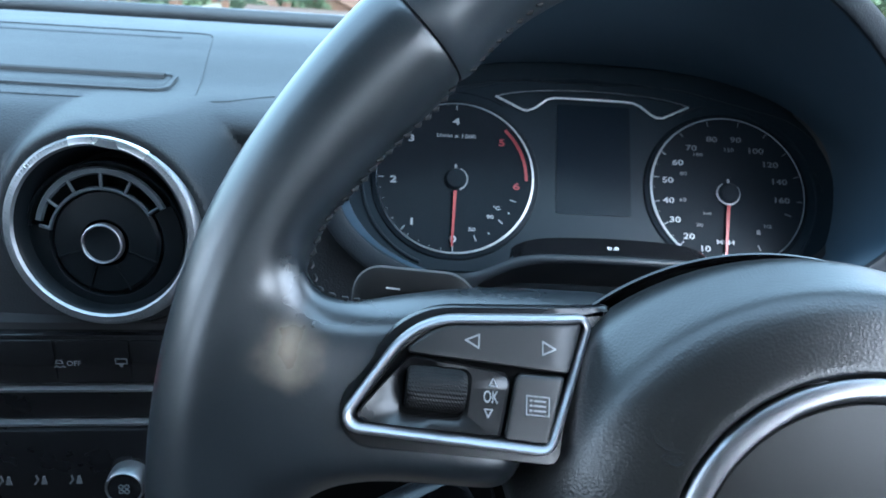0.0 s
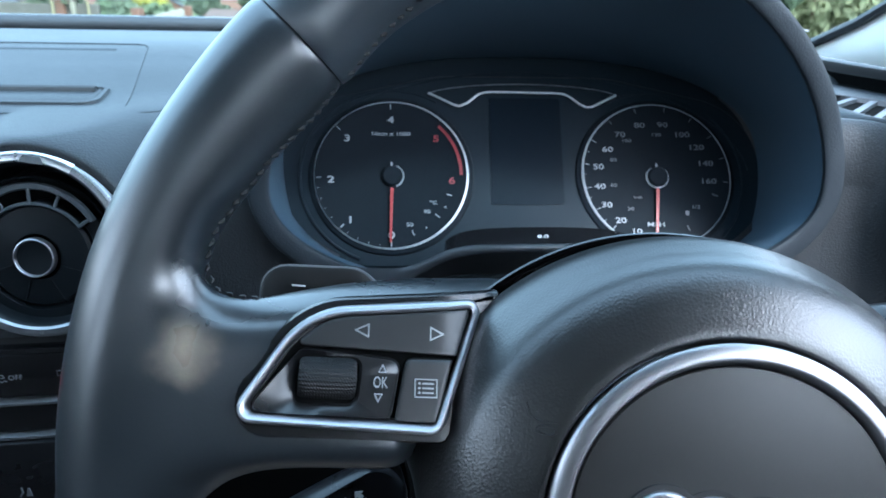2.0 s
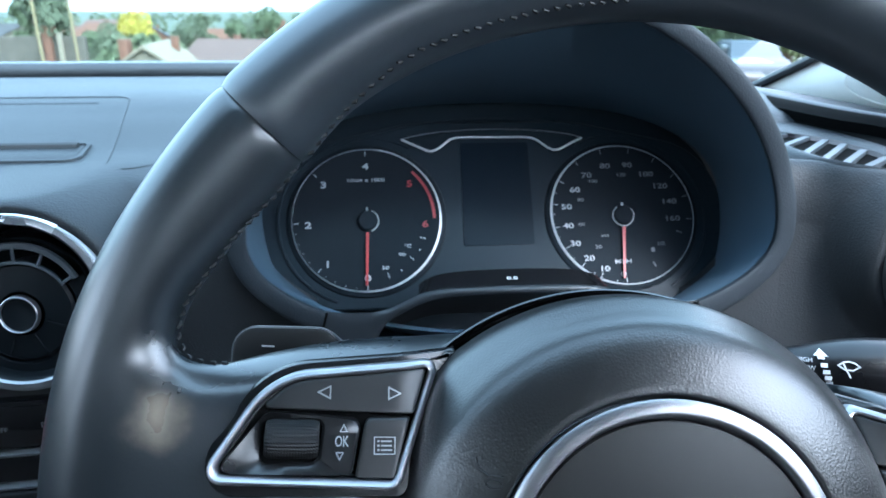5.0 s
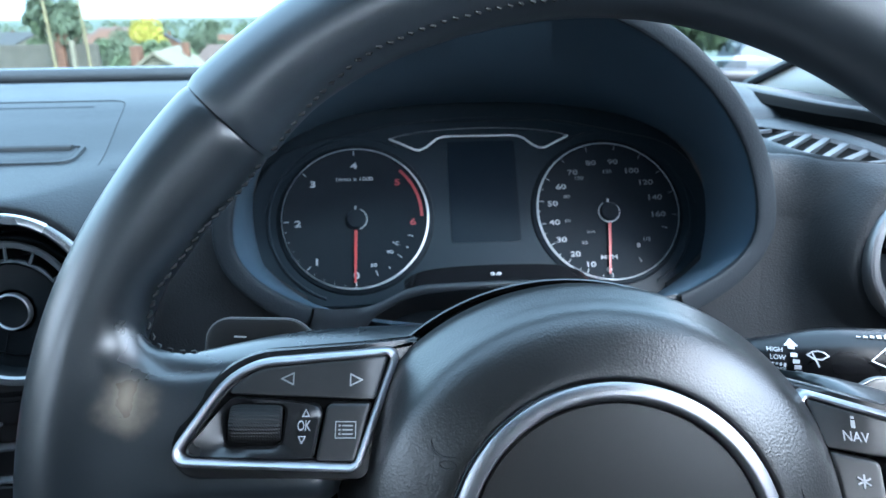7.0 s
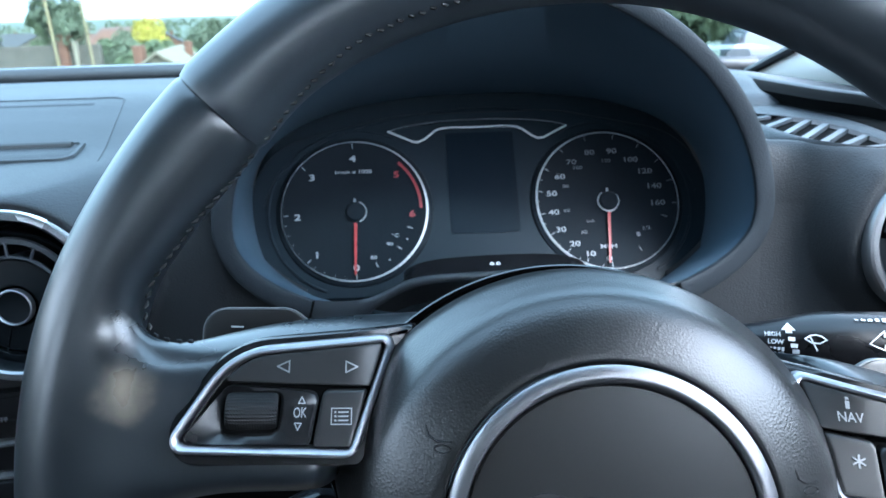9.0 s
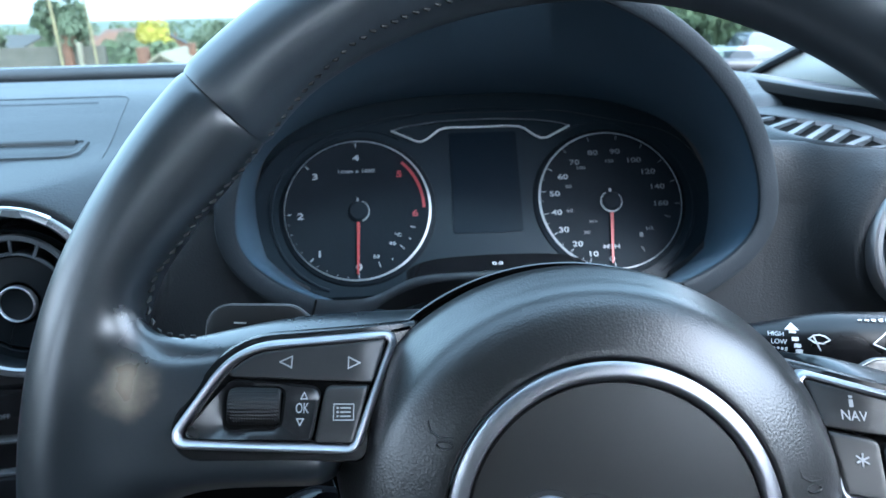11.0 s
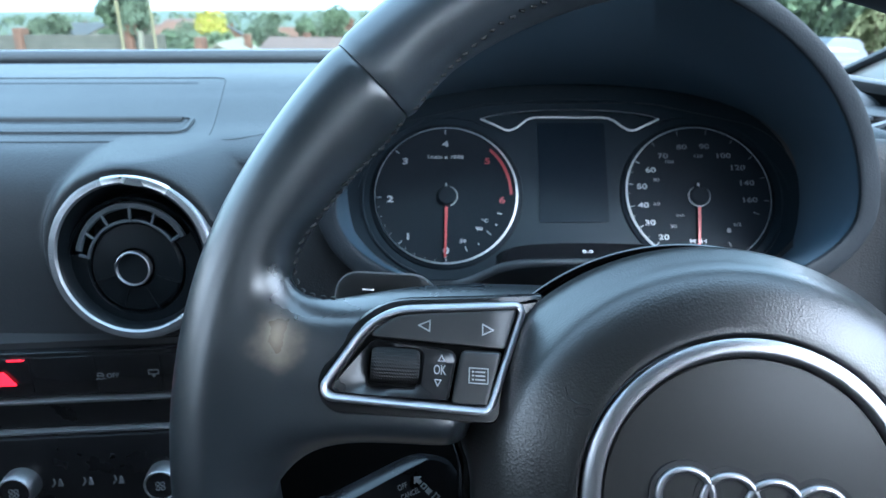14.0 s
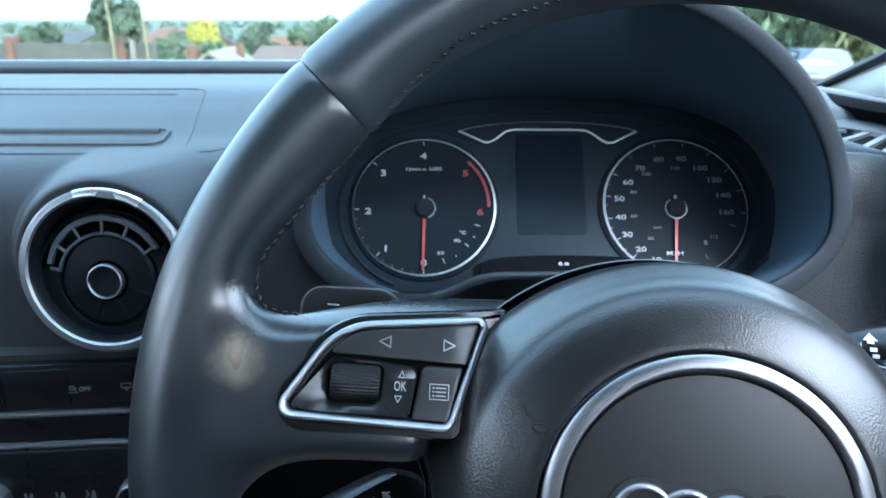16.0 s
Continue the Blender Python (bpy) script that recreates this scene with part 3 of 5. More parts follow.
# airbag pad, ring, disc and rings badge
def hub_set(bm):
    """Sets a body turned round the hub's axis into the wheel; the axis leans a little."""
    for v in bm.verts:
        t = (v.co.z + 0.018) / 0.0415
        v.co.x += -0.0051 + 0.0037 * t
        v.co.y += -0.0244 + 0.0122 * t
    return bm


PAD = [(0.0838, -0.040), (0.0855, -0.030), (0.0862, -0.0210), (0.0856, -0.0150), (0.0843, -0.0095), (0.0822, -0.0045), (0.0789, 0.0006), (0.0755, 0.0055), (0.0726, 0.0098), (0.0698, 0.0132), (0.0664, 0.0159), (0.0620, 0.0183), (0.0560, 0.0207), (0.0520, 0.0221), (0.0497, 0.0226), (0.0485, 0.0221), (0.0479, 0.0180)]


def pad_height(r):
    for (r1, z1), (r0, z0) in zip(PAD[5:], PAD[6:]):
        if r0 <= r <= r1:
            return z0 + (z1 - z0) * (r - r0) / (r1 - r0)
    return 0.0


def smooth_profile(points, n):
    return [tuple(curve_at(points, i / n)) for i in range(n + 1)]


def cut_low(bm):
    """Draws the hidden side of the hub in below the left spoke."""
    for v in bm.verts:
        x, y = v.co.x + 0.0045, v.co.y + 0.0215
        r, a = math.hypot(x, y), math.degrees(math.atan2(y, x)) % 360
        f = 1 - 0.0088 / max(r, 0.02) * smoothstep(0.004, -0.014, v.co.z) * smoothstep(168, 184, a) * smoothstep(330, 300, a)
        v.co.x, v.co.y = x * f - 0.0045, y * f - 0.0215
    return bm


part("airbag_pad", cut_low(hub_set(lathe(smooth_profile(PAD, 60), 128))), M_PAD, wheel, "grained black round airbag pad")
collar = hub_set(lathe([(0.0600, -0.040), (0.0868, -0.038), (0.0882, -0.034), (0.0886, -0.0262), (0.0883, -0.0232), (0.0876, -0.0224), (0.0870, -0.0232), (0.0868, -0.0290), (0.0600, -0.032)], 128))
for v in collar.verts:
    v.co.x -= 0.0016
    v.co.y += 0.0012
part("pad_collar", cut_low(collar), M_GLOSS, wheel, "gloss black collar behind the airbag pad")
part("lower_spoke", box((-0.030, -0.165, -0.030), (0.032, -0.085, -0.012), 0.006), M_LEATHER_TOP, wheel)
part("pad_ring", hub_set(lathe([(0.0475, 0.0195), (0.0475, 0.0224), (0.0472, 0.0233), (0.0464, 0.0239), (0.0450, 0.0244), (0.0436, 0.0247), (0.0427, 0.0246), (0.0422, 0.0240), (0.0421, 0.0195)], 128, close=True)), M_CHROME, wheel, "satin chrome ring round the pad centre")
part("pad_disc", hub_set(lathe([(0.0476, 0.0185), (0.0421, 0.0195), (0.0418, 0.0222), (0.0412, 0.0231), (0.0300, 0.0240), (0.0150, 0.0246), (0.0, 0.0248)], 128)), M_DISC, wheel, "smooth black satin centre disc")
for ex, ey in ((-0.0515, 0.0115), (0.0542, 0.0032)):
    on_pad = lambda x, y: Vector((x, y, pad_height(math.hypot(x + 0.0018, y + 0.0135)) + 0.0001))
    bm = tube([on_pad(ex - 0.0042, ey + 0.0036), on_pad(ex - 0.0032, ey + 0.0008), on_pad(ex - 0.0005, ey - 0.0006), on_pad(ex + 0.0035, ey - 0.0004)], [0.0002, 0.0004, 0.0004, 0.0002], 6)
    tube([on_pad(ex + 0.0010 + 0.0024 * math.cos(t), ey - 0.0026 + 0.0011 * math.sin(t)) for t in [i * math.pi / 6 for i in range(12)]], 0.0003, 6, closed=True, bm=bm)
    part("embossed_mark", bm, M_PAD, wheel, "small raised mark in the grained pad")
# flat dark bands under the rings: the recess's shade is in their colour
recess, badge = bmesh.new(), bmesh.new()
for k in range(4):
    bx, by = -0.0199 + k * 0.0124, -0.0116 - k * 0.0005
    lathe([(0.0054, 0.0225), (0.0056, 0.0249), (0.0102, 0.0248), (0.0105, 0.0225)], 56, bx, by, recess, close=True)
    lathe([(0.0087, 0.0235)] + [(0.0076 + 0.0011 * math.cos(math.pi * j / 6), 0.0250 + 0.0013 * math.sin(math.pi * j / 6)) for j in range(7)] + [(0.0065, 0.0235)], 56, bx, by, badge, close=True)
part("badge_recess_shade", recess, M_CAVITY, wheel, "flat dark bands standing for the shaded recess round the rings")
part("ring_badge", badge, M_CHROME, wheel, "four overlapping chrome rings")
part("scuff", tube([(0.0060, 0.0194, 0.0235), (0.0100, 0.0191, 0.0234), (0.0140, 0.0194, 0.0231)], [0.0002, 0.0005, 0.0002], 6, flat=0.3), M_TRIM, wheel, "faint pale scuff on the disc")

# ---------------- column and stalks ----------------
column = thing("steering_column", "matt black steering column shroud", "steering column")
part("shroud", surface(lambda u, v: Vector((0.062 * math.cos(2 * math.pi * u) * (1 - 0.1 * v), -0.235 + 0.13 * v, 0.915 + 0.008 * v + (0.030 if math.sin(2 * math.pi * u) > 0 else 0.05) * math.sin(2 * math.pi * u))), 40, 6, True), M_CAVITY, column)


def neck(t):
    """A stalk's thickness along its length: slim near the column."""
    return 0.55 + 0.45 * smoothstep(0.22, 0.48, t)


def stalk(name, base, tip, fat, label, thin, squared=2.0, up=Vector((0, 0, 1))):
    """A tapering lever from base to tip with a flattened end."""
    st = thing(name, label, "stalk")
    a, b = Vector(base), Vector(tip)
    pts, rad = [], []
    for i in range(29):
        t = i / 28
        pts.append(a.lerp(b, t))
        rad.append(fat * neck(t) * (1 if t < 0.9 else math.sqrt(max(0.02, 1 - ((t - 0.9) / 0.1) ** 2))))
    part("lever", tube(pts, rad, 32, flat=thin, squared=squared, up=up), M_STALK, st)
    return st


wiper = stalk("wiper_stalk", (0.050, -0.178, 0.970), (0.235, -0.2325, 0.982), 0.0160, "satin black wiper stalk with white print", 1.0)
CRUISE_RIDGE = [(-0.0834, -0.2235, 0.9201), (-0.0884, -0.2270, 0.9293), (-0.0945, -0.2300, 0.9339), (-0.0994, -0.2325, 0.9339), (-0.1216, -0.2440, 0.9279), (-0.1340, -0.2500, 0.9243), (-0.1570, -0.2600, 0.9169)]
CRUISE_BACK = [(-0.0839, -0.2150, 0.9167), (-0.0881, -0.2160, 0.9237), (-0.0977, -0.2180, 0.9281), (-0.1076, -0.2210, 0.9290), (-0.1308, -0.2325, 0.9235), (-0.1437, -0.2385, 0.9197), (-0.1676, -0.2485, 0.9115)]


def cruise_section(u, v):
    """A four-sided lever: a bevelled top face, an upright printed face, a rounded underside."""
    r, b = curve_at(CRUISE_RIDGE, u), curve_at(CRUISE_BACK, u)
    f = r + Vector((0, -0.0026, -0.0240))
    g = b + Vector((0, 0.0040, -0.0170))
    loop = []
    corners = [(b, 0.30), (r, 0.16), (f, 0.25), (g, 0.30)]
    for k, (p, cut) in enumerate(corners):
        before, after = corners[k - 1][0], corners[(k + 1) % 4][0]
        a, c = p.lerp(before, cut), p.lerp(after, cut)
        loop += [a, (a + 2 * p + c) / 4, c]
    return loop[round(v * 12) % 12]


cruise = thing("cruise_stalk", "satin black cruise control stalk with white print", "stalk")
part("lever", surface(cruise_section, 48, 12), M_STALK, cruise)


def cap_point(u, v):
    w = 0.80 + 0.2 * u
    p, axis = cruise_section(w, v), (curve_at(CRUISE_RIDGE, w) + curve_at(CRUISE_BACK, w)) / 2 - Vector((0, 0, 0.010))
    return p + (p - axis).normalized() * 0.0010 * smoothstep(0.0, 0.12, u)


part("end_cap", surface(cap_point, 14, 12), M_STALK, cruise, "satin black turning end")


def facing(p, x_to, n_to):
    """A frame at p with its x along x_to and its z towards n_to."""
    n = Vector(n_to).normalized()
    x = (Vector(x_to) - n * Vector(x_to).dot(n)).normalized()
    y = n.cross(x)
    return Matrix(((x.x, y.x, n.x, p[0]), (x.y, y.y, n.y, p[1]), (x.z, y.z, n.z, p[2]), (0, 0, 0, 1)))


# ---------------- instrument cluster ----------------
C_TILT = radians(33.5)
CLUSTER = Matrix.Translation((0, -0.0042, 0.9922)) @ Matrix(((1, 0, 0, 0), (0, math.sin(C_TILT), -math.cos(C_TILT), 0), (0, math.cos(C_TILT), math.sin(C_TILT), 0), (0, 0, 0, 1)))
cluster = thing("instrument_cluster", "dark instrument cluster with two round dials and a blank display", "instrument cluster", m=CLUSTER)
face_outline = dense(fillet([(-0.172, -0.062, 0.04), (-0.160, 0.050, 0.05), (-0.060, 0.074, 0.10), (0.060, 0.074, 0.10), (0.160, 0.050, 0.05), (0.172, -0.062, 0.04)], 10), 0.006)
part("face_panel", pillow(face_outline, [(0, -0.02), (0, -0.001), (0.001, 0.0)]), M_FACE, cluster)


def polar(cx, cy, r, a):
    return Vector((cx + r * math.cos(radians(a)), cy + r * math.sin(radians(a))))


def ticks(bm, cx, cy, angles, r0, r1, w):
    for a in angles:
        p, q = polar(cx, cy, r0, a), polar(cx, cy, r1, a)
        s = Vector((-(q - p).y, (q - p).x)).normalized() * w / 2
        plate([p - s, q - s, q + s, p + s], pose(0, 0, 0.0030), 0.0001, bm)


def dial(name, cx, rest, label):
    cy, rr = 0.0009, 0.0513
    ob = part(name, lathe([(rr + 0.004, 0.0), (rr + 0.0035, 0.0012), (rr, 0.0026), (rr - 0.0008, 0.0024), (0, 0.0024)], 96, cx, cy), M_DIAL, cluster, label)
    bm = bmesh.new()
    rows_ = []
    for i in range(160):
        a = 360 * i / 160
        w = 0.0003 + 0.0011 * (0.5 + 0.5 * math.cos(radians(a - (-20 if cx < 0 else 195)))) ** 1.5
        ps = [(polar(cx, cy, rr + 0.0004, a), 0.0022), (polar(cx, cy, rr + 0.0003, a), 0.0032), (polar(cx, cy, rr + 0.0003 - w, a), 0.0036), (polar(cx, cy, rr + 0.0002 - w, a), 0.0022)]
        rows_.append([bm.verts.new((p.x, p.y, z)) for p, z in ps])
    for i in range(160):
        for j in range(3):
            bm.faces.new((rows_[i][j], rows_[(i + 1) % 160][j], rows_[(i + 1) % 160][j + 1], rows_[i][j + 1]))
    part("dial_ring", bm, M_RING, ob, "thin chrome ring, broader towards the display")
    part("dial_surround", lathe([(rr + 0.0105, 0.0006), (rr + 0.0100, 0.0018), (rr + 0.0090, 0.0018), (rr + 0.0085, 0.0006)], 96, cx, cy, close=True, a0=60 if cx < 0 else -60, a1=250 if cx < 0 else 120), M_FACE, ob)
    part("hub", lathe([(0.0072, 0.0024), (0.0070, 0.0044), (0.0060, 0.0054), (0.0, 0.0057)], 40, cx + 0.0005, cy - 0.0016), M_DIAL, ob, "black needle hub")
    part("hub_ring", lathe([(0.0078, 0.0024), (0.0078, 0.0034), (0.0071, 0.0034)], 40, cx + 0.0005, cy - 0.0016, a0=-70 if cx < 0 else 120, a1=70 if cx < 0 else 400), M_ALU, ob)
    bm = bmesh.new()
    o = [(-0.0010, -0.009), (0.0010, -0.009), (0.0007, -0.046), (-0.0007, -0.046)]
    plate(o, pose(cx + 0.0005, cy - 0.0012, 0.0044, 0, 0, rest), 0.0004, bm)
    part("needle", bm, M_NEEDLE, ob, "red needle at rest")
    bm = plate([(-0.0008, 0.0066), (0.0008, 0.0066), (0.0006, 0.0090), (-0.0006, 0.0090)], pose(cx, cy - 0.0012, 0.0044), 0.0003)
    part("needle_tail", bm, M_ALU, ob)
    return ob, cy


TX, SX = -0.0907, 0.0893
tach, cy = dial("rev_counter", TX, -1.4, "round rev counter dial, black with white figures")
bm, red = bmesh.new(), bmesh.new()
flat_at = lambda x, y: pose(x, y, 0.0030)
for k, a in enumerate((270, 228, 183, 138, 91, 42, -4)):
    p = polar(TX, cy - 0.0020, 0.0402, a)
    part("figure", lettering(str(k), 0.0064, flat_at(p.x, p.y), stretch=1.45, bold=0.022), M_RED if k > 4 else M_NUM, tach, "red figure" if k > 4 else "white figure")
ticks(bm, TX, cy, (270, 228, 183, 138, 91), 0.0465, 0.0500, 0.0006)
ticks(bm, TX, cy, [226 + k * 8.8 for k in range(1, 5)] + [183 + k * 8.6 for k in range(1, 5)], 0.0488, 0.0502, 0.0003)
part("tick_marks", bm, M_NUM, tach, "white tick marks", kind="stuff")
for k in range(14):
    a0, a1 = 47 - k * 3.4, 47 - (k + 1) * 3.4
    plate([polar(TX, cy, 0.0455, a0), polar(TX, cy, 0.0455, a1), polar(TX, cy, 0.0475, a1), polar(TX, cy, 0.0475, a0)], pose(0, 0, 0.0030), 0.0001, red)
part("red_band", red, M_RED, tach, "red warning band")
part("caption", lettering("1/min x 1000", 0.0036, flat_at(TX - 0.0008, cy + 0.0282), stretch=1.4), M_NUM, tach)
for text, dx, dy in (("50", 0.0130, -0.0325), ("90", 0.0245, -0.0235), ("°C", 0.0285, -0.0175)):
    part("small_figure", lettering(text, 0.0034, flat_at(TX + dx - 0.0010, cy + dy - 0.0026), stretch=1.4), M_NUM, tach)
bm = bmesh.new()
ticks(bm, TX - 0.0012, cy - 0.0026, (-68, -40, -17), 0.0390, 0.0430, 0.0005)
ticks(bm, TX - 0.0012, cy - 0.0026, (-55, -29), 0.0415, 0.0427, 0.0008)
part("gauge_marks", bm, M_NUM, tach, kind="stuff")
speed, cy = dial("speedometer", SX, -5.4, "round speedometer dial, black with white figures")
bm, dim = bmesh.new(), bmesh.new()
# figures and ticks from 70 up take the dimmer print, standing for shade
for k, a in ((10, 247), (20, 229.5), (30, 210), (40, 191), (50, 171), (60, 150), (70, 128), (80, 104), (90, 79), (100, 56), (120, 35), (140, 14.5), (160, -6)):
    p = polar(SX, cy - 0.0008, 0.0425 if k < 20 else 0.0412 if k < 35 else 0.0402 if k < 55 else 0.0377 if k < 95 else 0.0360, a)
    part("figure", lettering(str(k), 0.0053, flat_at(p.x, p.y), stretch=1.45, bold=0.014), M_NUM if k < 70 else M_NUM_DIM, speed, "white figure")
part("figure", lettering("0", 0.0053, flat_at(SX - 0.0036, cy - 0.0440), stretch=1.45, bold=0.022), M_NUM, speed, "white figure")
ticks(bm, SX, cy, (268, 247, 229.5, 210, 191, 171, 150), 0.0465, 0.0500, 0.0005)
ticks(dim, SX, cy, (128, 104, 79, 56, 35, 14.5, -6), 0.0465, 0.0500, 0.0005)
ticks(bm, SX, cy, (260, 240.5, 220.5, 199.5, 179.5, 160.5), 0.0485, 0.0500, 0.0004)
part("caption", lettering("MPH", 0.0042, flat_at(SX - 0.0030, cy - 0.0350), stretch=1.45), M_NUM, speed)
part("tick_marks", bm, M_NUM, speed, "white tick marks", kind="stuff")
for k, a, r in (("30", 231, 0.031), ("60", 194, 0.031), ("80", 160, 0.031), ("100", 128, 0.031), ("120", 86, 0.029), ("1/2", -42, 0.034)):
    p = polar(SX, cy, r, a)
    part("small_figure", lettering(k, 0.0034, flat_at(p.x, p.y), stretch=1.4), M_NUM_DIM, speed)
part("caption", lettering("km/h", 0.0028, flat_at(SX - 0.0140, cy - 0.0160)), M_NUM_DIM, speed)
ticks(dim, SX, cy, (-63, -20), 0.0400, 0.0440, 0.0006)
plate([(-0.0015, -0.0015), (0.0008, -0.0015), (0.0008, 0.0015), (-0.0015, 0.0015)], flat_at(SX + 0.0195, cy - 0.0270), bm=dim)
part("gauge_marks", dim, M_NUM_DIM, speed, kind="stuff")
part("display", pillow(dense(fillet([(-0.0240, -0.0195, 0.002), (0.0255, -0.0195, 0.002), (0.0255, 0.0570, 0.002), (-0.0240, 0.0570, 0.002)], 4), 0.02), [(0, 0), (0, 0.0006)]), M_SCREEN, cluster, "blank dark display")
wing = [(-0.0657, 0.0597), (-0.0560, 0.0550), (-0.0475, 0.0508), (-0.0440, 0.0504), (-0.0390, 0.0526), (-0.0310, 0.0592), (-0.0260, 0.0606), (-0.0201, 0.0608), (0.0212, 0.0606), (0.0280, 0.0600), (0.0325, 0.0580), (0.0393, 0.0524), (0.0435, 0.0503), (0.0480, 0.0505), (0.0564, 0.0548), (0.0655, 0.0593)]
part("wing_trim", tube([(x, y, 0.0022) for x, y in wing], 0.00085, 8), M_RING, cluster, "chrome wing-shaped line over the display")
part("wing_edge", tube([(x, 0.0596 + 0.0075 * (1 - min(1.0, abs(x / 0.0656)) ** 2) ** 0.7, 0.0016) for x in [-0.0656 + 0.1312 * i / 24 for i in range(25)]], 0.0004, 6), M_ALU, cluster)
bm = tube([(0.155 * math.cos(radians(a)), 0.076 * math.sin(radians(a)), 0.0012) for a in range(4, 177, 3)], 0.0005, 6)
part("face_rim", bm, M_FACE, cluster)

# ---------------- binnacle hood ----------------
hood = thing("instrument_hood", "black grained hood over the instruments", "instrument hood")


def arch(half, top, foot, k=1.8, a0=-44.5):
    """Half-outline of the hood opening from the right foot over the top to the left foot."""
    pts = []
    for i in range(121):
        a = radians(a0 + (180 - 2 * a0) * i / 120)
        c, s = math.cos(a), math.sin(a)
        e = 2.0 / (k if s > 0 else 2.05)
        x = half * math.copysign(abs(c) ** e, c)
        z = math.copysign(abs(s) ** e, s)
        z = 1.005 + (z * (top - 1.005) if z > 0 else z * (1.005 - foot) * 1.25)
        pts.append((x, z))
    return pts


def loft(rings, material, name, parent, label=""):
    bm = bmesh.new()
    vs = [[bm.verts.new(p) for p in r] for r in rings]
    for r0, r1 in zip(vs, vs[1:]):
        for i in range(len(r0) - 1):
            bm.faces.new((r0[i], r0[i + 1], r1[i + 1], r1[i]))
    return part(name, bm, material, parent, label)


def lean(z):
    return -0.085 - 0.10 * max(0.0, z - 1.04)


A_OUT, A_IN, A_DEEP = arch(0.1680, 1.149, 0.941), arch(0.1565, 1.138, 0.9546), arch(0.1630, 1.066, 0.912, 2.4, -89)
A_EDGE = arch(0.1565, 1.138, 0.9546, 1.8, -89)
ring_at = lambda o, dy, grow=0.0: [Vector((x * (1 + grow), lean(z) + dy, z + grow * (z - 1.0) * 0.6)) for x, z in o]
middle = [((a[0] + b[0]) / 2, (a[1] + b[1]) / 2) for a, b in zip(A_EDGE, A_DEEP)]
deep_ring = [Vector((x, -0.0030 + 0.662 * (z - 0.993), z)) for x, z in A_DEEP]
rows = [deep_ring, ring_at(middle, 0.045), ring_at(A_EDGE, 0.006), ring_at(A_EDGE, 0.001)]
loft(rows, M_LINING, "hood_lining", hood, "dark lining, its blue-grey cast standing for haze")
bm = bmesh.new()
bm.faces.new([bm.verts.new((x, 0.006 + 0.662 * (z - 0.993), z)) for x, z in A_DEEP])
part("lining_back", bm, M_FACE, hood)
between = lambda f: [(a[0] * f + b[0] * (1 - f), a[1] * f + b[1] * (1 - f)) for a, b in zip(A_OUT, A_IN)]
loft([ring_at(between(0.5 - 0.5 * math.cos(math.pi * i / 10)), -0.0028 * math.sin(math.pi * i / 10) ** 0.4) for i in range(11)] + [ring_at(A_OUT, 0.004, 0.01)], M_HOOD_RIM, "hood_lip", hood, "dark grey grained hood edge")
loft([ring_at(A_OUT, 0.004, 0.01), ring_at(A_OUT, 0.05, 0.03), ring_at(A_OUT, 0.12, 0.06), ring_at([(x * 1.05, z - 0.035) for x, z in A_OUT], 0.22, 0.10), ring_at([(x * 1.1, z - 0.09) for x, z in A_OUT], 0.33, 0.14)], M_HOOD, "hood_shell", hood)


TRIM_TOP = [(0.0, 0.9740), (0.036, 0.9735), (0.047, 0.9727), (0.0563, 0.9706), (0.0644, 0.9669), (0.075, 0.9619), (0.0845, 0.9592), (0.094, 0.9588), (0.105, 0.9594), (0.118, 0.9615)]
TRIM_FOOT = [(0.0, 0.9690), (0.032, 0.9683), (0.047, 0.9665), (0.059, 0.9628), (0.068, 0.9580), (0.0755, 0.9535), (0.0808, 0.9480), (0.0845, 0.9400), (0.0875, 0.9300), (0.096, 0.9220), (0.118, 0.9180)]


def trim_point(u, v):
    x = (u - 0.5) * 0.2300
    z0, z1 = along(TRIM_TOP, x), along(TRIM_FOOT, x)
    return Vector((x, -0.084 - 0.0028 * math.sin(math.pi * v) ** 0.4, z0 + (z1 - z0) * v))


part("lower_trim", surface(trim_point, 120, 10), M_TRIM_DARK, hood, "dark satin trim below the dials")
for s_ in (-1, 1):
    part("trim_joint", tube([(s_ * 0.1132, -0.0872, 0.9612), (s_ * 0.1150, -0.0882, 0.9545), (s_ * 0.1178, -0.0872, 0.9470)], 0.0007, 6), M_PIT, hood, "dark joint in the trim")
part("lower_trim_return", surface(lambda u, v: Vector(((u - 0.5) * 0.230, -0.084 + 0.11 * v, along(TRIM_TOP, (u - 0.5) * 0.230) - 0.001 - 0.085 * v)), 80, 4), M_CAVITY, hood)
strip_high = lambda x: 0.0050 * max(0.0, 1 - (abs(x) / 0.058) ** 3) ** 0.6
part("odometer_shelf", surface(lambda u, v: Vector(((u - 0.5) * 0.116, -0.0835 + 0.016 * v, along(TRIM_TOP, (u - 0.5) * 0.116) - 0.0006 + strip_high((u - 0.5) * 0.116) * v)), 60, 5), M_GLOSS, hood, "gloss black strip with a small odometer")
part("shelf_back", surface(lambda u, v: Vector(((u - 0.5) * 0.116, -0.0675 + 0.004 * v, along(TRIM_TOP, (u - 0.5) * 0.116) - 0.0006 + strip_high((u - 0.5) * 0.116) - 0.008 * v)), 60, 4), M_FACE, hood)
part("odometer_digits", lettering("0.0", 0.0040, facing((-0.001, -0.0765, 0.9757), (1, 0, 0), (0, -0.30, 1)), stretch=1.4), M_ODO, hood, "small lit digits")
part("back_plate", box((-0.15, 0.05, 0.90), (0.15, 0.06, 1.05)), M_CAVITY, hood)


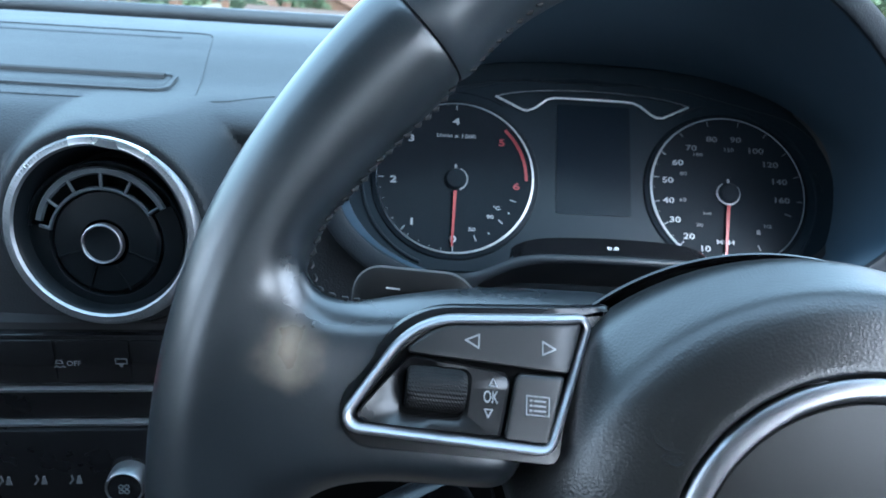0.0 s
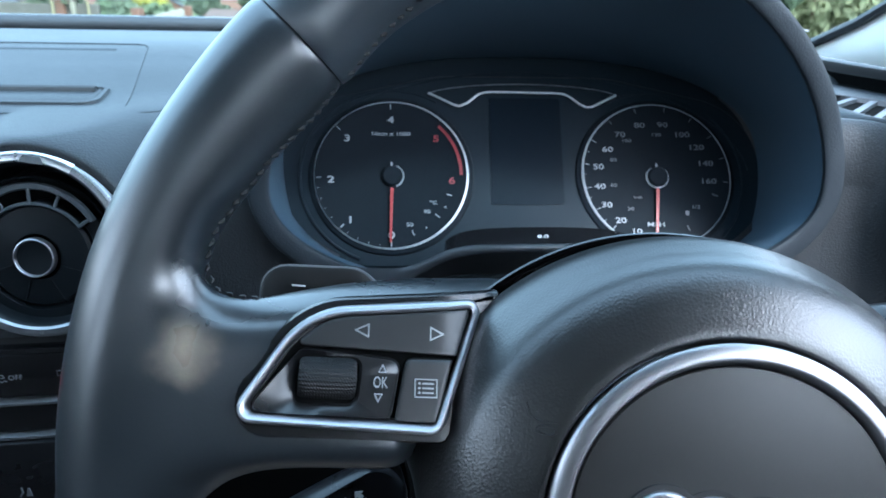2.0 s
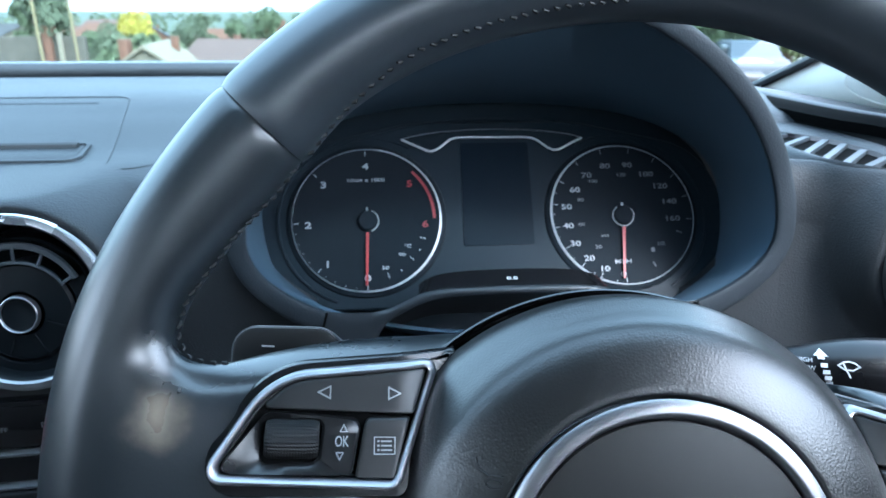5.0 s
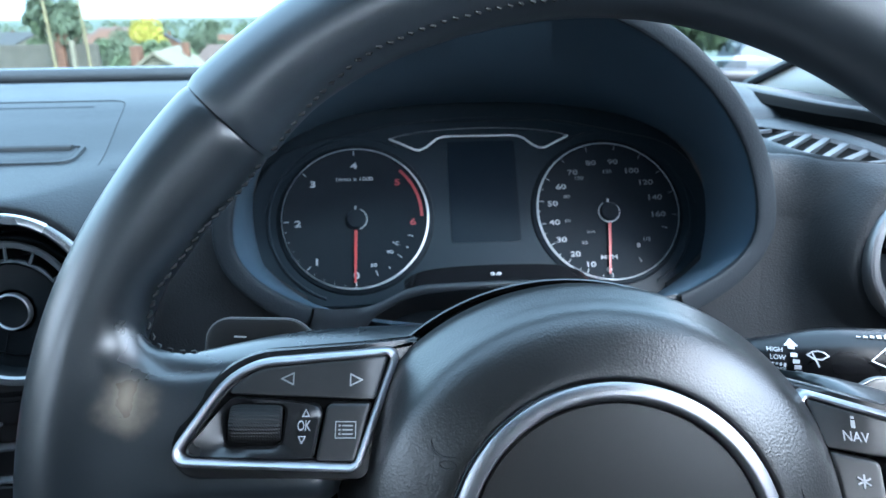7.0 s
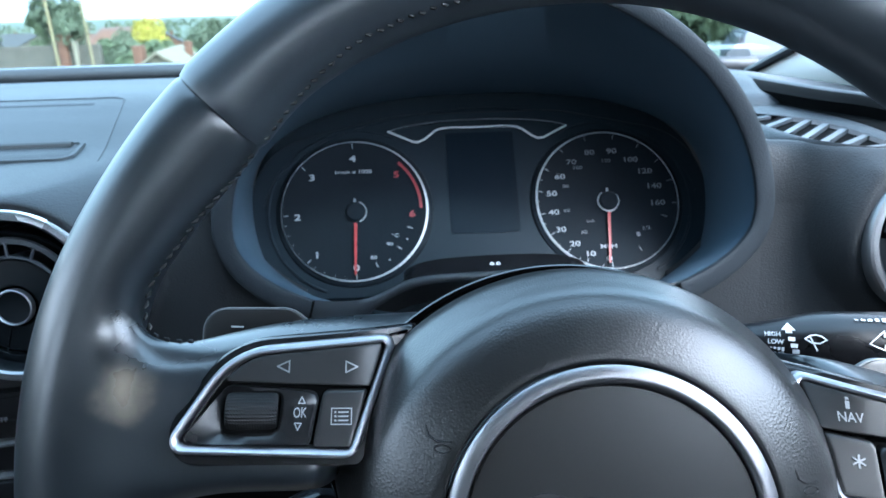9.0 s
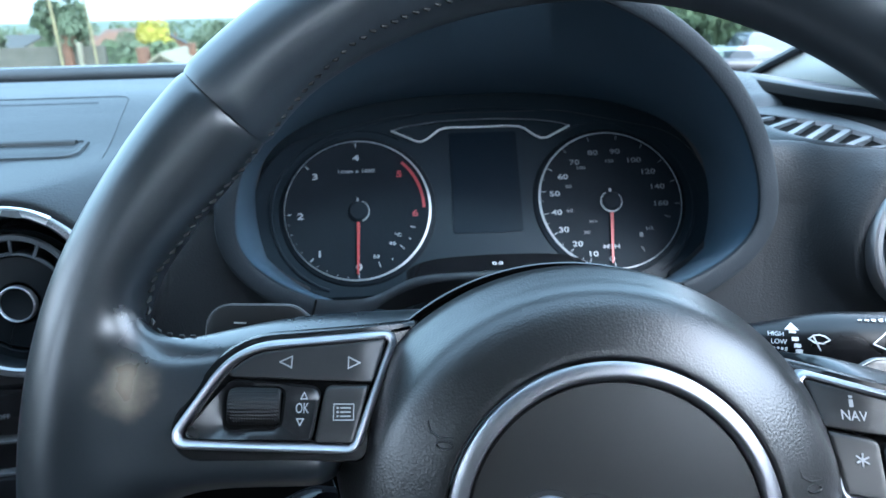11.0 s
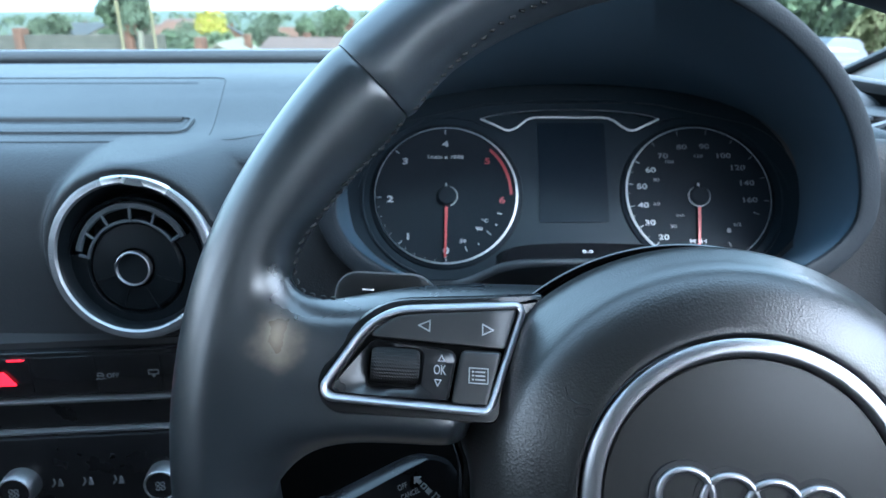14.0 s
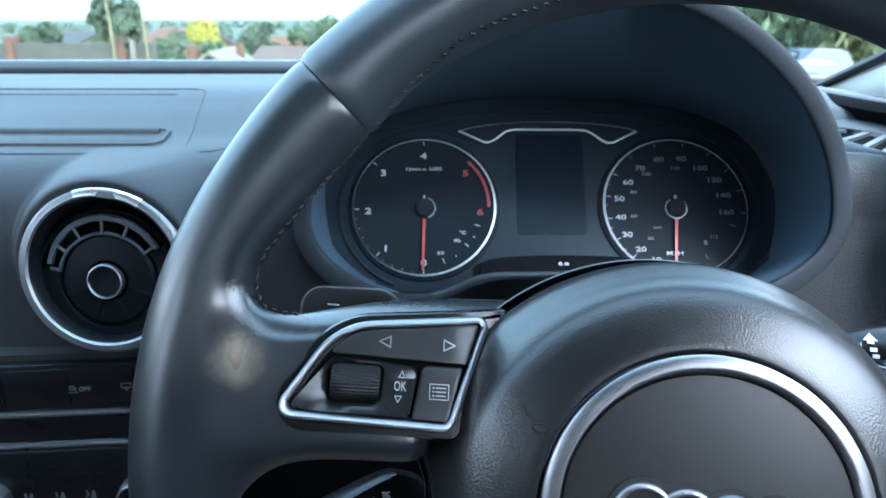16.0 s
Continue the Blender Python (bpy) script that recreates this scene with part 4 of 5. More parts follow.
# ---------------- dashboard ----------------
PROFILE = [(0.44, 1.056), (0.36, 1.060), (0.25, 1.066), (0.12, 1.0675), (0.05, 1.058), (-0.01, 1.047), (-0.05, 1.0425), (-0.075, 1.035), (-0.092, 1.018), (-0.100, 0.99), (-0.104, 0.955), (-0.108, 0.917)]


def profile_at(t):
    """A smooth curve through the dashboard's section, t from 0 to 1."""
    k = len(PROFILE) - 1
    i = min(k - 1, int(t * k))
    f = t * k - i
    p = [Vector(PROFILE[max(0, min(k, i + d))]) for d in (-1, 0, 1, 2)]
    return 0.5 * ((2 * p[1]) + (p[2] - p[0]) * f + (2 * p[0] - 5 * p[1] + 4 * p[2] - p[3]) * f * f + (3 * p[1] - p[0] - 3 * p[2] + p[3]) * f ** 3)


VENTS = ((-0.266, 0.988), (0.2505, 0.9965))


def dash_point(x, t):
    q = profile_at(t)
    y, z = q.x, q.y
    push = 0.0
    if y < 0.03:
        y += 0.026 * smoothstep(0.30, 0.22, abs(x)) * smoothstep(0.03, -0.05, y) * smoothstep(1.040, 1.010, z)
    right = smoothstep(0.163, 0.188, x)
    if y < 0.05 and right > 0:
        f = (0.05 - y) / 0.125
        z += right * (1.0400 - z) * smoothstep(0.0, 0.25, f) * smoothstep(1.1, 0.85, f)
        y -= right * 0.037 * min(1.0, f) * smoothstep(0.985, 1.03, z)
    for vx, vz in VENTS:
        d = math.hypot(x - vx, z - vz)
        if y < -0.035:
            swell = (smoothstep(0.059, 0.049, d) * smoothstep(1.048, 1.034, z) if x > 0 else smoothstep(0.066, 0.050, d)) * (smoothstep(-0.045, -0.078, y) if x > 0 else smoothstep(-0.035, -0.060, y))
            y += swell * (-0.1195 - y) + 0.06 * smoothstep(0.0450, 0.0415, d)
    fall = 0.25 * max(0.0, x - 0.22) ** 1.3
    return Vector((x, y - push, z - fall + push * 0.25))


dash = thing("dashboard", "dark grey soft-touch dashboard with fine grain", "dashboard")
part("left_body", surface(lambda u, v: dash_point(-0.40 + 0.237 * u, v), 130, 170), M_DASH, dash)
part("far_left_body", surface(lambda u, v: dash_point(-1.15 + 0.75 * u, v), 30, 120), M_DASH, dash)
part("right_top", surface(lambda u, v: dash_point(0.163 + 0.29 * u, 0.30 + 0.22 * v), 110, 40), M_DASH, dash)
FACE_TOP = [(0.150, -0.060), (0.175, -0.066), (0.185, -0.072), (0.1925, -0.083), (0.206, -0.0965), (0.2225, -0.1047), (0.245, -0.109), (0.46, -0.112)]
FACE_LOW = [(0.10, -0.085), (0.15, -0.0905), (0.20, -0.104), (0.25, -0.121), (0.30, -0.126), (0.46, -0.126)]


def right_face(u, v):
    """The rounded face between the hood and the end of the dashboard, swelling round its vent."""
    x = 0.164 + 0.289 * u
    y0 = along(FACE_TOP, x)
    if v < 0.1:
        y, z = y0 + 0.015 * (1 - v / 0.1), 1.0395 + 0.005 * v / 0.1
    elif v < 0.5:
        a = (v - 0.1) / 0.4 * math.pi / 2
        y, z = y0 - 0.015 * math.sin(a), 1.0445 - 0.036 * (1 - math.cos(a))
    else:
        f = (v - 0.5) / 0.5
        y, z = (y0 - 0.015) * (1 - f) + along(FACE_LOW, x) * f, 1.0085 - 0.0935 * f
    vx, vz = VENTS[1]
    d = math.hypot(x - vx, z - vz)
    y += smoothstep(0.066, 0.050, d) * smoothstep(1.0445, 1.034, z) * (-0.1195 - y) + 0.06 * smoothstep(0.0450, 0.0415, d)
    return Vector((x, y, z - 0.25 * max(0.0, x - 0.22) ** 1.3))


part("right_body", surface(right_face, 170, 150), M_DASH, dash)
part("middle_top", surface(lambda u, v: dash_point(-0.150 + 0.62 * u, 0.32 * v), 60, 30), M_DASH, dash)
for s in (-1, 1):
    def under_hood(u, v):
        x = 0.104 + (0.0632 if s < 0 else 0.0605) * u
        z = 0.90 + (1 - v) * (0.109 - 0.08 * math.sqrt(max(0.0, 1 - (x / 0.168) ** 2)))
        return Vector((s * x, -0.0765 - 0.005 * v if s < 0 else -0.0785 + (along(FACE_LOW, x) + 0.0785) * max(0.0, 1.0085 - z) / 0.0935, z))

    part("under_hood_body", surface(under_hood, 30, 20), M_DASH, dash)
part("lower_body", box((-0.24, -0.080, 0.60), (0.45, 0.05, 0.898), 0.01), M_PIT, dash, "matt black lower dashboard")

# screen panel and slot on the dashboard top
def on_dash(x, y):
    best = min((abs(profile_at(i / 240).x - y), profile_at(i / 240).y) for i in range(150))
    return best[1]


lid = thing("dash_top_panel", "dark grey panel with a shallow slot on the dashboard top", "panel")
bm = bmesh.new()
edge = [(-0.243, -0.045), (-0.2715, 0.085), (-0.2735, 0.092), (-0.277, 0.098), (-0.285, 0.101), (-0.80, 0.101)]
pts = []
for a, b in zip(edge, edge[1:]):
    for i in range(20):
        x, y = a[0] + (b[0] - a[0]) * i / 20, a[1] + (b[1] - a[1]) * i / 20
        pts.append((x, y, on_dash(x, y) + 0.0001))
tube(pts, 0.0006, 8, bm=bm)
part("panel_joint", bm, M_DASH, lid)
part("panel_groove", tube([(x, 0.083, on_dash(x, 0.083) - 0.0019) for x in (-0.80, -0.6, -0.45, -0.293)], 0.0028, 8), M_DASH, lid)
sl = dense(fillet([(-0.80, -0.041, 0.004), (-0.260, -0.041, 0.010), (-0.265, -0.003, 0.006), (-0.80, -0.003, 0.004)], 6), 0.02)
slot_lift = lambda x, y: on_dash(x, y)
part("slot_rim", frame_ring(sl, 0.0045, [(0, -0.001), (0.2, 0.0016), (0.7, 0.0018), (1, -0.0005)], slot_lift), M_DASH, lid)
part("slot_floor", pillow(inset(sl, 0.0045), [(0, 0.0006), (0.0005, 0.0009)], slot_lift), M_DASH, lid)
# black bar laid in as the shadow line along the slot's far edge
part("slot_shadow_gap", tube([(x, -0.0105, on_dash(x, -0.0085) + 0.0004) for x in (-0.80, -0.6, -0.45, -0.272)], 0.0030, 8), M_CAVITY, lid)
crease = thing("dash_crease", "soft raised crease along the dashboard edge", "trim", kind="structure")
part("crease", tube([(-1.15 + 0.95 * i / 40, -0.056 + 0.05 * smoothstep(0.955, 1.06, i / 40), on_dash(0, -0.056 + 0.05 * smoothstep(0.955, 1.06, i / 40)) - 0.0003) for i in range(41)], 0.0009, 8), M_DASH, crease)


# ---------------- round air vents ----------------
def air_vent(x, z, label):
    m = pose(x, -0.122, z, 90 - 8, 0, 0)
    v = thing("air_vent", label, "air vent", "round air vents", m=m)
    r = 0.0470
    part("vent_ring", lathe([(r - 0.004, -0.012), (r + 0.0006, -0.010), (r + 0.0008, 0.0), (r, 0.0030), (r - 0.0012, 0.0042), (r - 0.0042, 0.0046), (r - 0.0053, 0.0035), (r - 0.0056, -0.012)], 128), M_ALU, v, "aluminium outer ring")
    knurl = bmesh.new()
    for i in range(150):
        a = 2 * math.pi * i / 150
        deg = math.degrees(a) % 360
        if 57 < deg < 107:
            continue
        for k in range(3):
            rr = r - 0.0008 - 0.0011 * k
            c, s = math.cos(a), math.sin(a)
            m_k = Matrix(((c, -s, 0, rr * c), (s, c, 0, rr * s), (0, 0, 1, 0.0042 - 0.0002 * (k == 0) * 4), (0, 0, 0, 1)))
            plate([(-0.00045, -0.0006), (0.00045, -0.0006), (0.00045, 0.0006), (-0.00045, 0.0006)], m_k, 0.0003, knurl)
    part("knurling", knurl, M_ALU, v, kind="stuff", smooth=False)
    part("polished_segment", lathe([(r + 0.0008, 0.0026), (r, 0.0040), (r - 0.0012, 0.0050), (r - 0.0042, 0.0053), (r - 0.0052, 0.0040)], 24, a0=58, a1=106), M_POLISHED, v, "polished plain segment")
    o = [polar(0, 0, r - 0.0049, 74), polar(0, 0, r - 0.0017, 77), polar(0, 0, r - 0.0017, 87), polar(0, 0, r - 0.0049, 90)]
    part("ring_mark", plate([(p.x, p.y) for p in o], pose(0, 0, 0.0053), 0.0003), M_DIM_ALU, v, "dark notch on the ring")
    part("throat", lathe([(r - 0.0050, 0.0036), (r - 0.0066, 0.0020), (r - 0.0085, -0.010), (r - 0.0100, -0.026), (0.0, -0.040)], 96), M_VENT, v, "black throat")
    ox, oy, dz = -0.0010, -0.0066, -0.0035
    part("inner_sleeve", lathe([(0.0408, -0.0160 + dz), (0.0405, -0.0012 + dz), (0.0398, -0.0006 + dz), (0.0388, -0.0010 + dz), (0.0384, -0.010 + dz)], 96, ox, oy), M_VENT, v)
    for r0, w, up_ in ((0.0323, 0.0020, 0.0036), (0.0271, 0.0009, 0.0)):
        part("cage_ring", lathe([(r0 + w, 0.0002 + dz), (r0 + w * 0.6, 0.0016 + dz), (r0 - w * 0.6, 0.0016 + dz), (r0 - w, 0.0002 + dz)], 48, ox, oy + up_, close=True, a0=33 - 1700 * up_, a1=169), M_CAGE, v, "dark grey cage ring")
    for a in (35, 66, 91, 119, 143, 167):
        p, q = polar(ox, oy, 0.0271, a), polar(ox, oy, 0.0314 + 0.0036 * math.sin(radians(a)), a)
        part("cage_bar", tube([(p.x, p.y, 0.0010 + dz), (q.x, q.y, 0.0010 + dz)], 0.0009, 6), M_CAGE, v)
    part("core", lathe([(0.0264, -0.020 + dz), (0.0264, -0.002 + dz), (0.0250, -0.0004 + dz), (0.016, 0.0006 + dz), (0.0118, 0.0010 + dz)], 80, ox, oy), M_VENT, v, "black centre cone")
    for a in (200, 250, 295, 340):
        p, q = polar(ox, oy, 0.013, a), polar(ox, oy, 0.027, a)
        part("rib", tube([(p.x, p.y, 0.0010 + dz), (q.x, q.y, -0.0004 + dz)], 0.0004, 6), M_VENT, v)
    part("lower_vane", lathe([(0.0384, -0.0040 + dz), (0.0378, -0.0014 + dz), (0.0285, -0.0012 + dz), (0.0266, -0.0040 + dz)], 48, ox, oy, close=True, a0=170, a1=392), M_VENT, v, "solid black lower vane")
    part("knob_ring", lathe([(0.0102, 0.0010 + dz), (0.0100, 0.0044 + dz), (0.0094, 0.0048 + dz), (0.0088, 0.0040 + dz), (0.0088, 0.0010 + dz)], 64, ox, oy, close=True), M_CHROME, v, "thin chrome knob ring")
    part("knob", lathe([(0.0088, 0.0022 + dz), (0.0087, 0.0034 + dz), (0.0, 0.0026 + dz)], 64, ox, oy), M_VENT, v, "black centre knob")
    return v


for vx, vz in VENTS:
    air_vent(vx, vz, "round air vent with knurled aluminium ring and black centre")

# ---------------- centre stack ----------------
STACK_TURN = pose(-0.2676, -0.11, 0) @ pose(0, 0, 0, 0, 0, 5.3) @ pose(0.2676, 0.11, 0)  # the stack is turned to the driver
stack = thing("switch_panel", "gloss black switch strip below the air vents", "switch panel", m=STACK_TURN @ pose(0.009, 0.0, 0.0143))
part("panel", box((-0.62, -0.118, 0.884), (-0.232, -0.07, 0.914), 0.002), M_GLOSS, stack)
part("panel_gap", box((-0.62, -0.112, 0.913), (-0.232, -0.08, 0.918)), M_CAVITY, stack)
for k in range(4):
    part("switch", box((-0.3855 + k * 0.038, -0.1190, 0.887), (-0.3483 + k * 0.038, -0.112, 0.911), 0.0006), M_GLOSS, stack)
part("word", lettering("OFF", 0.0042, facing((-0.3005, -0.1198, 0.8978), (1, 0, 0), (0, -1, 0))), M_NUM_DIM, stack, "dim printed word")
bm = bmesh.new()
m_i = facing((-0.3078, -0.1198, 0.8978), (1, 0, 0), (0, -1, 0)) @ Matrix.Diagonal((0.65, 0.65, 1, 1))
line_loop([(-0.0028, 0.0002), (0.0028, 0.0002), (0.0018, 0.0030), (-0.0018, 0.0030)], 0.0006, m_i, bm)
line_loop([(-0.0040, -0.0034), (-0.0020, -0.0022), (0.0000, -0.0034)], 0.0006, m_i, bm, closed=False)
line_loop([(0.0008, -0.0034), (0.0026, -0.0022), (0.0044, -0.0034)], 0.0006, m_i, bm, closed=False)
part("symbol", bm, M_NUM_DIM, stack, "dim printed car symbol")
bm = bmesh.new()
m_i = facing((-0.2765, -0.1198, 0.8985), (1, 0, 0), (0, -1, 0)) @ Matrix.Diagonal((0.62, 0.62, 1, 1))
line_loop([(-0.0046, -0.0012), (0.0046, -0.0012), (0.0046, 0.0034), (-0.0046, 0.0034)], 0.0007, m_i, bm)
plate([(-0.0006, -0.0044), (0.0006, -0.0044), (0.0020, -0.0018), (-0.0020, -0.0018)], m_i, bm=bm)
part("symbol", bm, M_NUM_DIM, stack, "dim printed screen symbol")
bm = plate([(-0.0072, -0.0048), (0.0072, -0.0048), (0.0068, -0.0036), (0.0012, 0.0042), (-0.0012, 0.0042), (-0.0068, -0.0036)], facing((-0.3636, -0.1205, 0.8988), (1, 0, 0), (0, -1, 0)), 0.0003)
plate([(-0.004, -0.0004), (0.004, -0.0004), (0.006, 0.0), (0.004, 0.0004), (-0.004, 0.0004)], facing((-0.3552, -0.1205, 0.9105), (1, 0, 0), (0, -1, 0)), 0.0003, bm)
part("hazard_symbol", bm, M_HAZARD, stack, "lit red hazard triangle")

climate = thing("climate_panel", "black climate control panel with chrome strips and round knobs", "control panel", m=STACK_TURN @ pose(0.012, 0.0, 0.0143))
part("upper_panel", box((-0.62, -0.118, 0.8625), (-0.236, -0.07, 0.8805), 0.0015), M_STALK, climate)
part("strip", box((-0.62, -0.1205, 0.8805), (-0.234, -0.10, 0.8824), 0.0003), M_DIM_ALU, climate, "thin dull aluminium strip")
part("strip", box((-0.62, -0.1215, 0.8595), (-0.236, -0.10, 0.8615), 0.0003), M_DIM_ALU, climate, "thin dull aluminium strip")
part("lower_panel", box((-0.62, -0.124, 0.780), (-0.238, -0.07, 0.8588), 0.002), M_STALK, climate)
for kx in (-0.2800, -0.3667, -0.47):
    kn = part("knob", lathe([(0.0110, 0.0), (0.0110, 0.0060), (0.0102, 0.0118), (0.0097, 0.0124), (0.0089, 0.0119)], 64), M_ALU, climate, "round knob with satin chrome side")
    kn.matrix_local = facing((kx, -0.124, 0.8277), (1, 0, 0), (0, -1, 0.1))
    part("knob_cap", lathe([(0.0090, 0.0115), (0.0087, 0.0122), (0.0, 0.0120)], 48), M_GLOSS, kn, "black cap")
    bm = bmesh.new()
    for k in range(4):
        p = polar(0, 0, 0.0021, 45 + 90 * k)
        line_loop([(p.x + 0.0012 * math.cos(t), p.y + 0.0012 * math.sin(t)) for t in [i * math.pi / 4 for i in range(8)]], 0.0004, pose(0, 0, 0.0124), bm)
    part("symbol", bm, M_NUM_DIM, kn)
for kx in (-0.3470, -0.3285, -0.3100):
    bm = bmesh.new()
    m_i = facing((kx, -0.1243, 0.8262), (1, 0, 0), (0, -1, 0))
    line_loop([(-0.0030, -0.0024), (-0.0012, 0.0002), (-0.0016, 0.0028)], 0.0009, m_i, bm, closed=False)
    plate([(0.0002, -0.0026), (0.0034, -0.0026), (0.0028, 0.0028), (0.0016, 0.0028)], m_i, bm=bm)
    part("symbol", bm, M_NUM_DIM, climate)

# print on the stalks
def on_wiper(x, z, lift=0.0006):
    """A frame on the wiper stalk's skin at that x and height."""
    along_x = x
    for _ in range(4):
        t = (along_x - 0.050) / 0.185
        az, r = 0.970 + 0.012 * t, 0.0160 * neck(t) + lift
        s_ = max(-0.95, min(0.95, (z - az) / r))
        c_ = math.sqrt(1 - s_ * s_)
        along_x = x + 0.282 * r * c_
    return facing((x, -0.178 - 0.0545 * t - 0.959 * r * c_, az + r * s_), (1, -0.295, 0.01), (-0.28 * c_, -0.96 * c_, s_))


bm = lettering("HIGH", 0.0030, on_wiper(0.1079, 0.9836, 0.0012), stretch=0.95)
part("word", bm, M_MARK, wiper, "white printed word")
bm = lettering("LOW", 0.0030, on_wiper(0.1082, 0.9811, 0.0012), stretch=0.95)
part("word", bm, M_MARK, wiper, "white printed word")
bm = lettering("OFF", 0.0030, on_wiper(0.1090, 0.9758), stretch=0.95)
part("word", bm, M_MARK, wiper, "white printed word")
bm = bmesh.new()
for k in range(4):
    plate([(-0.0004, -0.0002 - 0.0002 * k), (0.0006, -0.0002 - 0.0002 * k), (0.0006, 0.0003 + 0.0002 * k), (-0.0004, 0.0003 + 0.0002 * k)], on_wiper(0.1064 + 0.0014 * k, 0.9783), bm=bm)
part("interval_marks", bm, M_MARK, wiper, "white interval marks", kind="stuff")
bm = plate([(-0.0030, -0.0006), (0.0030, -0.0006), (0, 0.0034)], on_wiper(0.1143, 0.9861, 0.0010))
plate([(-0.0014, -0.0008), (0.0014, -0.0008), (0.0014, 0.0008), (-0.0014, 0.0008)], on_wiper(0.1143, 0.9852), bm=bm)
for k in range(4):
    plate([(-0.0014, -0.0009), (0.0014, -0.0009), (0.0014, 0.0009), (-0.0014, 0.0009)], on_wiper(0.1144 + 0.0004 * k, 0.9829 - 0.0023 * k), bm=bm)
part("arrow", bm, M_MARK, wiper, "white printed arrow of blocks")
m_i = on_wiper(0.1223, 0.9836, 0.0012)
fan = [(0.0060 * math.sin(a), 0.0066 * math.cos(a) - 0.0034) for a in (-0.8, -0.4, 0, 0.4, 0.8)]
bm = line_loop(fan + [(0.0016, -0.0005), (-0.0016, -0.0005)], 0.0006, m_i)
line_loop([(-0.0022, 0.0020), (0.0004, -0.0036)], 0.0006, m_i, bm, closed=False)
part("symbol", bm, M_MARK, wiper, "white printed wiper symbol")
bm = line_loop([(-0.006, -0.002), (0.0, 0.004), (0.0, 0.0015), (0.006, 0.0015), (0.006, -0.002), (0.0, -0.002), (0.0, -0.0045)], 0.0005, on_wiper(0.1478, 0.9868, 0.0009))
part("symbol", bm, M_MARK, wiper, "white printed arrow outline")
bm = bmesh.new()
for k in range(5):
    plate([(-0.0008, -0.0003 - 0.0002 * k), (0.0008, -0.0003 - 0.0002 * k), (0.0008, 0.0003 + 0.0002 * k), (-0.0008, 0.0003 + 0.0002 * k)], on_wiper(0.141 + 0.0026 * k, 0.9925), bm=bm)
part("bar_marks", bm, M_MARK, wiper, "white printed bars", kind="stuff")
on_cruise = lambda p, along_: facing(Vector(p) + Vector((0.0002, -0.0006, 0.0)), along_, (0.40, -0.90, 0.10))
WORD_DIR, BLOCK_DIR = (0.0079, 0.0037, 0.0016), (-0.0045, -0.0016, 0.0062)
bm = lettering("OFF", 0.0040, on_cruise((-0.1074, -0.2371, 0.9246), WORD_DIR), stretch=0.62)
lettering("CANCEL", 0.0038, on_cruise((-0.1041, -0.2361, 0.9201), WORD_DIR), bm, stretch=0.60)
m_i = on_cruise((-0.1009, -0.2340, 0.9257), BLOCK_DIR)
plate([(0.0000, -0.0022), (0.0026, 0.0), (0.0000, 0.0022)], m_i, bm=bm)
plate([(-0.0020, -0.0009), (0.0001, -0.0009), (0.0001, 0.0009), (-0.0020, 0.0009)], m_i, bm=bm)
line_loop([(-0.0011, -0.0009), (0.0011, -0.0009), (0.0011, 0.0009), (-0.0011, 0.0009)], 0.0004, on_cruise((-0.0983, -0.2333, 0.9221), BLOCK_DIR), bm)
plate([(-0.0014, -0.0012), (0.0014, -0.0012), (0.0014, 0.0012), (-0.0014, 0.0012)], on_cruise((-0.0963, -0.2328, 0.9190), BLOCK_DIR), bm=bm)
line_loop([(0.0020 * (1.0 if k % 2 else 0.55) * math.cos(k * math.pi / 4), 0.0020 * (1.0 if k % 2 else 0.55) * math.sin(k * math.pi / 4)) for k in range(8)], 0.0004, on_cruise((-0.0931, -0.2318, 0.9152), BLOCK_DIR), bm)
part("print", bm, M_MARK, cruise, "white printed cruise control words")

# ---------------- right end of the dashboard ----------------
demist = thing("side_demister", "dark slot with pale slats along the dashboard end", "air vent")


SLOT_IN = [(0.1960, 0.060, 1.0475), (0.1905, 0.011, 1.047), (0.1868, -0.047, 1.0465), (0.1916, -0.080, 1.046), (0.2061, -0.0955, 1.045), (0.2225, -0.1037, 1.044)]
SLOT_OUT = [(0.1965, 0.062, 1.049), (0.1935, 0.022, 1.049), (0.2110, -0.004, 1.0488), (0.2245, -0.026, 1.0482), (0.2272, -0.0626, 1.0475), (0.2260, -0.1050, 1.0455)]
BORDER = [(0.1995, 0.165, 1.051), (0.2080, 0.110, 1.051), (0.2165, 0.066, 1.051), (0.2295, 0.033, 1.0508), (0.2370, -0.004, 1.0502), (0.2380, -0.051, 1.0495), (0.2330, -0.094, 1.048)]
LEDGE_LOW = [(0.2130, 0.190, 1.0595), (0.2190, 0.135, 1.0592), (0.2250, 0.087, 1.0592), (0.2290, 0.034, 1.0592), (0.2345, -0.006, 1.0592), (0.2440, -0.036, 1.0592), (0.2510, -0.0625, 1.058)]
LEDGE_TOP = [(0.2385, 0.250, 1.065), (0.2420, 0.185, 1.0655), (0.2450, 0.128, 1.0655), (0.2470, 0.068, 1.0655), (0.2495, 0.014, 1.0655), (0.2555, -0.030, 1.0655), (0.2650, -0.065, 1.0645)]


def band(name, low, high, material, parent, label="", rise=0.0):
    """A strip between two curves, a little crowned."""
    return part(name, surface(lambda u, v: curve_at(low, u).lerp(curve_at(high, u), v) + Vector((0, 0, rise * math.sin(math.pi * v))), 60, 6), material, parent, label)


